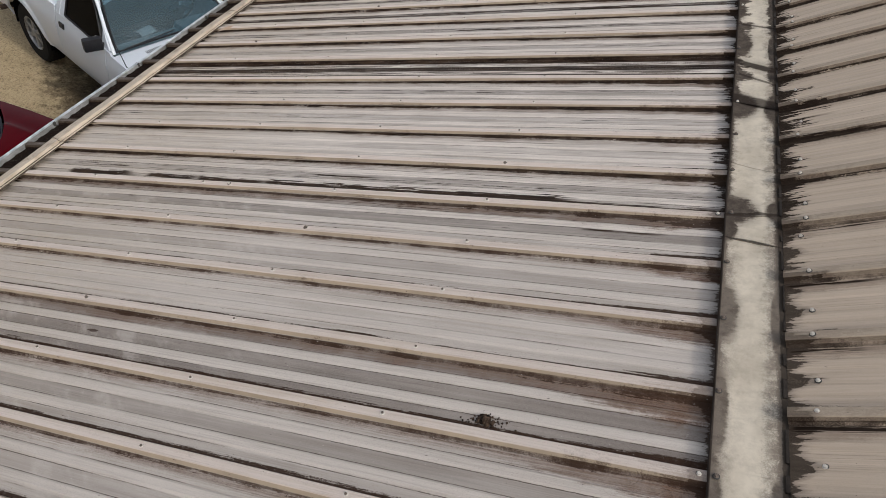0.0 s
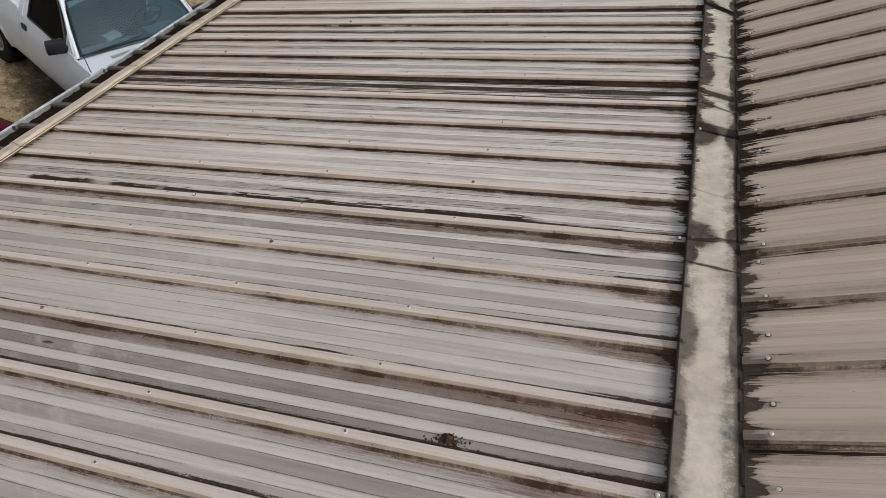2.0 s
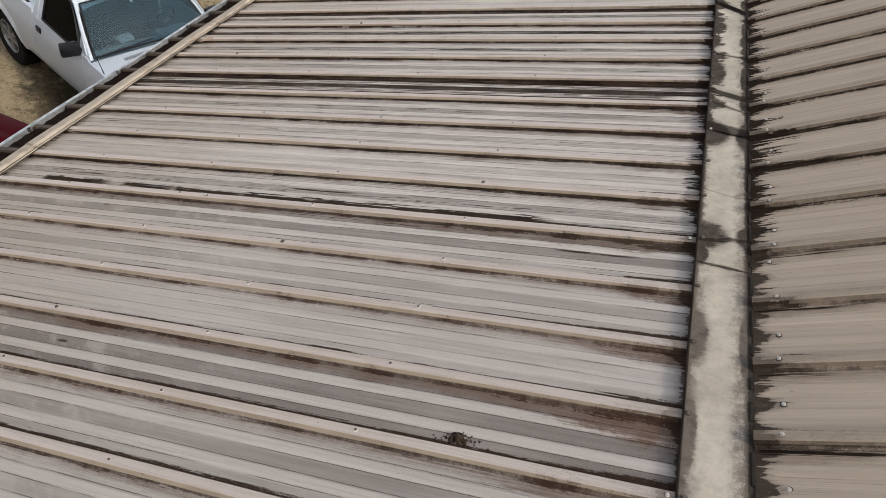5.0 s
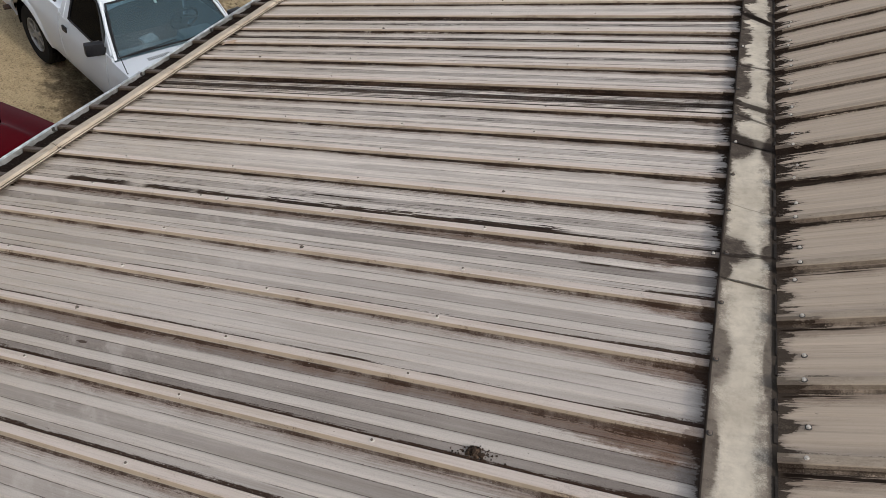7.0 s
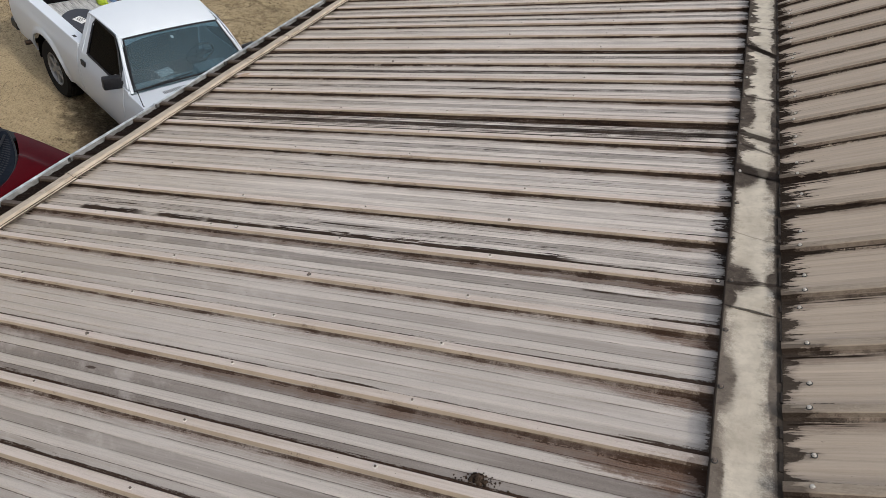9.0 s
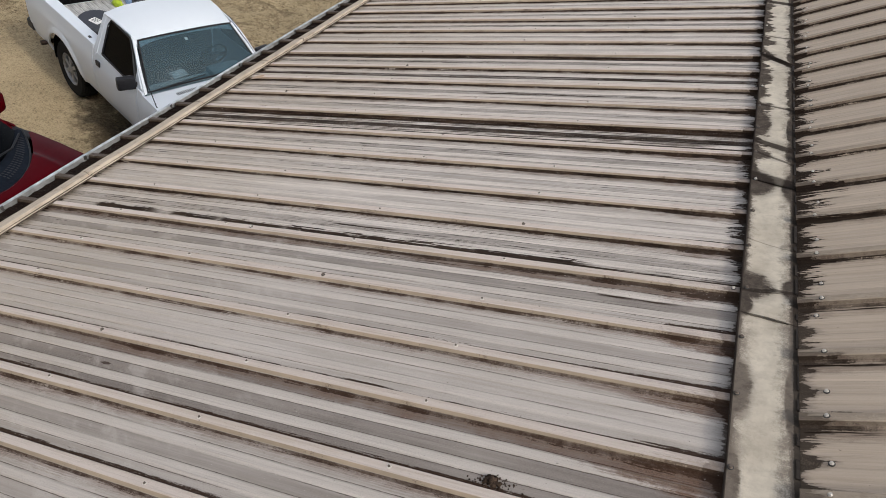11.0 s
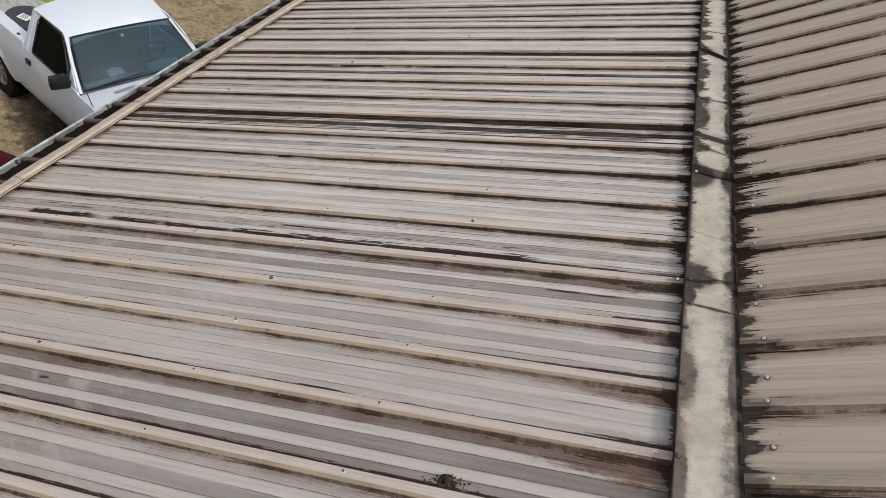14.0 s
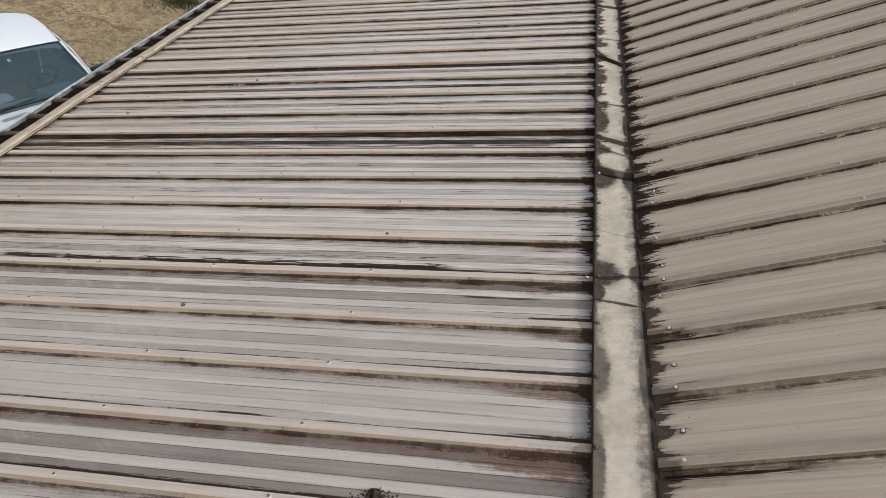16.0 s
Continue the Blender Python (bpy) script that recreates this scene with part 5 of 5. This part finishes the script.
def red_car():
    T = empty("suv", pose(-7.80, 2.64, 0, 0, 0, 4.0), "parked dark red sport utility vehicle with a black cowl", "car")
    H = 0.93
    top = lambda x: 1.12 if x < 2.2 else 1.075 - 0.045 * (x - 2.2)
    for s in (-1, 1):
        part("body_side", side_skin(-0.85, 1.15, s, H, lambda x: 1.12, (0.0,)), MAROON, T, smooth=True)
        door = part("door", side_skin(1.156, 2.16, s, H + 0.002, lambda x: 1.12, ()), MAROON, T, smooth=True)
        part("door_handle", box(1.22, 1.36, s * 0.935 - 0.014, s * 0.935 + 0.014, 0.98, 1.01, 0.006), MAROON, door)
        part("fender", side_skin(2.166, 3.62, s, H, top, (2.85,)), MAROON, T, smooth=True)
        bm = box(-0.07, 0.05, -0.11, 0.11, -0.115, 0.105, 0.05)
        bm.transform(pose(1.88, s * 1.01, 1.20, 0, 0, s * 10))
        mr = part("door_mirror", bm, MAROON, door, "dark red door mirror", smooth=True)
        part("mirror_foot", bar([(1.90, s * 0.88, 1.15), (1.88, s * 0.97, 1.17)], 0.06, 0.06), BLACK, mr)
        part("a_pillar", bar([(2.24, s * 0.80, 1.11), (1.90, s * 0.73, 1.40), (1.56, s * 0.66, 1.64)], 0.06, 0.06), MAROON, T, smooth=True)
        part("roof_pillar", bar([(1.56, s * 0.66, 1.64), (0.6, s * 0.69, 1.69), (-0.8, s * 0.66, 1.64), (-0.95, s * 0.75, 1.12)], 0.08, 0.07), MAROON, T, smooth=True)
        gl = part("side_window", panel([(2.05, s * 0.875, 1.13), (-0.8, s * 0.875, 1.13), (-0.7, s * 0.69, 1.62), (1.52, s * 0.69, 1.62)][:: (1 if s > 0 else -1)], 0.005), SIDE_GLASS, T)
        part("head_lamp", box(3.56, 3.64, s * 0.70 - 0.15, s * 0.70 + 0.15, 0.74, 0.92, 0.03), LAMP_CLEAR, T)
    rows = []
    for x, dz in ((-0.95, -0.06), (-0.8, 0.0), (0.3, 0.03), (1.2, 0.015), (1.60, -0.045)):
        rows.append([(x + 0.05 * (1 - t * t), t * 0.68, 1.68 + dz + 0.035 * (1 - t * t)) for t in (-1 + i / 6 for i in range(13))])
    part("roof", loft(rows), MAROON, T, smooth=True)
    part("rear_hatch", box(-1.0, -0.86, -0.86, 0.86, 0.45, 1.15, 0.04), MAROON, T)
    # the windshield's foot, the cowl and the rear edge of the hood all bow forward
    span = [-1 + i / 10 for i in range(21)]
    foot = lambda t: 2.30 + 0.37 * (1 - t * t)
    rows = []
    for v in (0.0, 0.25, 0.5, 0.75, 1.0):
        rows.append([(foot(t) * (1 - v) + (1.58 + 0.10 * (1 - t * t)) * v + 0.03 * v * (1 - v), t * (0.80 - 0.16 * v), 1.125 + 0.525 * v + 0.02 * (1 - t * t)) for t in span])
    bm = loft(rows)
    g = bmesh.ops.extrude_face_region(bm, geom=bm.faces[:])
    bmesh.ops.translate(bm, vec=(-0.004, 0, -0.005), verts=[e for e in g["geom"] if isinstance(e, bmesh.types.BMVert)])
    bmesh.ops.recalc_face_normals(bm, faces=bm.faces)
    part("windshield", bm, SIDE_GLASS, T, "dark reflective windshield", smooth=True).visible_shadow = False

    def cowl_at(u, t):
        c = 1 - t * t
        return Vector((foot(t) - 0.02 + u * (0.06 + 0.27 * c), t * (0.80 + 0.05 * u), 1.118 + 0.016 * math.sin(u * 3.1) + 0.035 * c))
    cowl = part("cowl", loft([[cowl_at(u, t) for t in span] for u in (0.0, 0.1, 0.3, 0.5, 0.7, 0.9, 1.0)]), SLATE, T, "faded black plastic cowl", smooth=True)
    for i in range(44):
        t = -0.86 + 1.72 * i / 43
        for u in (0.42, 0.55, 0.68):
            p = cowl_at(u, t)
            if abs(t) > 0.12:
                part("cowl_slot", box(p.x - 0.013, p.x + 0.013, p.y - 0.007, p.y + 0.007, p.z - 0.004, p.z + 0.0015), BLACK, cowl)
    part("cowl_seal", tube([cowl_at(1.0, t) + Vector((0.004, 0, 0.004)) for t in span], 0.010, 6), BLACK, cowl)
    for t0, t1 in ((0.90, 0.10), (-0.02, -0.75)):
        pts = [cowl_at(0.55, t0) + Vector((0, 0, 0.02)), cowl_at(0.25, 0.6 * t0 + 0.4 * t1) + Vector((0, 0, 0.045)), cowl_at(-0.15, t1) + Vector((0, 0, 0.06))]
        part("wiper", tube(pts, 0.012, 6), BLACK, T)
    # hood with a raised centre and creased shoulders
    rows = []
    for v, z0 in ((0.0, 1.095), (0.08, 1.10), (0.3, 1.085), (0.6, 1.045), (0.88, 0.975), (1.0, 0.88)):
        row = []
        for t in (-1, -0.96, -0.88, -0.8, -0.72, -0.66, -0.63, -0.60, -0.57, -0.4, -0.2, 0, 0.2, 0.4, 0.57, 0.60, 0.63, 0.66, 0.72, 0.8, 0.88, 0.96, 1):
            c = 1 - t * t
            lift = 0.016 * min(1.0, max(0.0, (0.66 - abs(t)) / 0.06)) * (1 - v)
            row.append(((foot(t) + 0.05 + 0.26 * c) * (1 - v) + (3.62 + 0.08 * c) * v, t * 0.905, z0 + 0.055 * (1 - t ** 4) + lift))
        rows.append(row)
    part("hood", loft(rows), MAROON, T, smooth=True)
    part("cowl_side", box(2.18, 2.45, 0.80, 0.90, 1.06, 1.10, 0.01), BLACK, T)
    part("cowl_side", box(2.18, 2.45, -0.90, -0.80, 1.06, 1.10, 0.01), BLACK, T)
    part("engine_bay", box(2.2, 3.55, -0.85, 0.85, 0.40, 0.86), BLACK, T)
    part("grille", box(3.58, 3.64, -0.52, 0.52, 0.70, 0.92, 0.02), BLACK, T)
    part("front_bumper", box(3.54, 3.74, -0.90, 0.90, 0.42, 0.68, 0.06), MAROON, T)
    part("chassis", box(-0.9, 3.5, -0.66, 0.66, 0.30, 0.50, 0.03), BLACK, T)
    part("dashboard", box(1.75, 2.35, -0.80, 0.80, 0.85, 1.08, 0.05), BLACK, T)
    part("seat", add_box(box(0.7, 1.3, -0.72, 0.72, 0.55, 0.85, 0.05), 0.62, 0.8, -0.72, 0.72, 0.8, 1.35, 0.05), BLACK, T)
    for x in (0.0, 2.85):
        for s in (-1, 1):
            wheel(T, x, s * 0.79, s)
    return T


red_car()

# ---------------------------------------------------------------- small things on the roof
solar = empty("solar_gutter_light", pose(SOLAR_X, SOLAR_Y, gz + 0.010), "round white solar gutter light clipped on the gutter", "light")
part("body", turned([(0.050, -0.025), (0.058, -0.005), (0.060, 0.012), (0.055, 0.022), (0.046, 0.026)], 32), plain("white_plastic", (0.62, 0.61, 0.56), (0.50, 0.49, 0.44), 0.45), solar, smooth=True)
part("solar_cell", box(-0.024, 0.024, -0.024, 0.024, 0.0255, 0.0285, 0.002), plain("solar_cell_glass", (0.012, 0.014, 0.022), (0.02, 0.022, 0.035), 0.15), solar)
part("clip", box(0.03, 0.10, -0.012, 0.012, -0.03, -0.022, 0.003), GALV, solar)


def clump(x, y, rad, seed):
    """Crumbs of dirt and moss in a little heap on the sheet."""
    r = random.Random(seed)
    bm = bmesh.new()
    for i in range(150):
        a, q = r.uniform(0, 6.283), abs(r.gauss(0, 0.72))
        sz = rad * r.uniform(0.05, 0.16) * (1.2 if q < 0.5 else 0.6)
        b = bmesh.new()
        bmesh.ops.create_icosphere(b, subdivisions=1, radius=sz)
        for v in b.verts:
            v.co *= r.uniform(0.6, 1.35)
        b.transform(Matrix.Translation((q * rad * math.cos(a) * 1.3, q * rad * math.sin(a) * 0.8, sz * 0.4 + max(0, 0.45 - q) * rad * 0.7 * r.random())))
        join(bm, b)
    n = Net("dark_debris", 0.95, 0.0, 0.1)
    n.color(n.mix(n.island(), (0.010, 0.007, 0.005), (0.085, 0.058, 0.042)))
    ob = part("debris_clump", bm, n.mat, None)
    ob.matrix_basis = LOWER @ Matrix.Translation((x, y, PAN + 0.001))
    tagged(ob, "crumbly dark clump of moss and dirt lying on the roof sheet", "debris", kind="stuff")


clump(0.255, 0.275, 0.036, 4)
# a dry leaf caught beside the trim strip
bm = panel([(-0.045, -0.018, 0.0), (0.030, -0.026, 0.004), (0.052, 0.016, 0.010), (-0.028, 0.022, 0.003)], 0.0008, 6, 4, 0.006)
ob = part("dry_leaf", bm, plain("dry_leaf", (0.52, 0.40, 0.31), (0.38, 0.27, 0.19), 0.8, 0.0, 0.2, 60.0), None)
ob.matrix_basis = LOWER @ pose(-2.150, 2.705, PAN + RIB + 0.001, 0, 0, 20)
tagged(ob, "curled dry tan leaf caught beside the trim strip", "leaf")
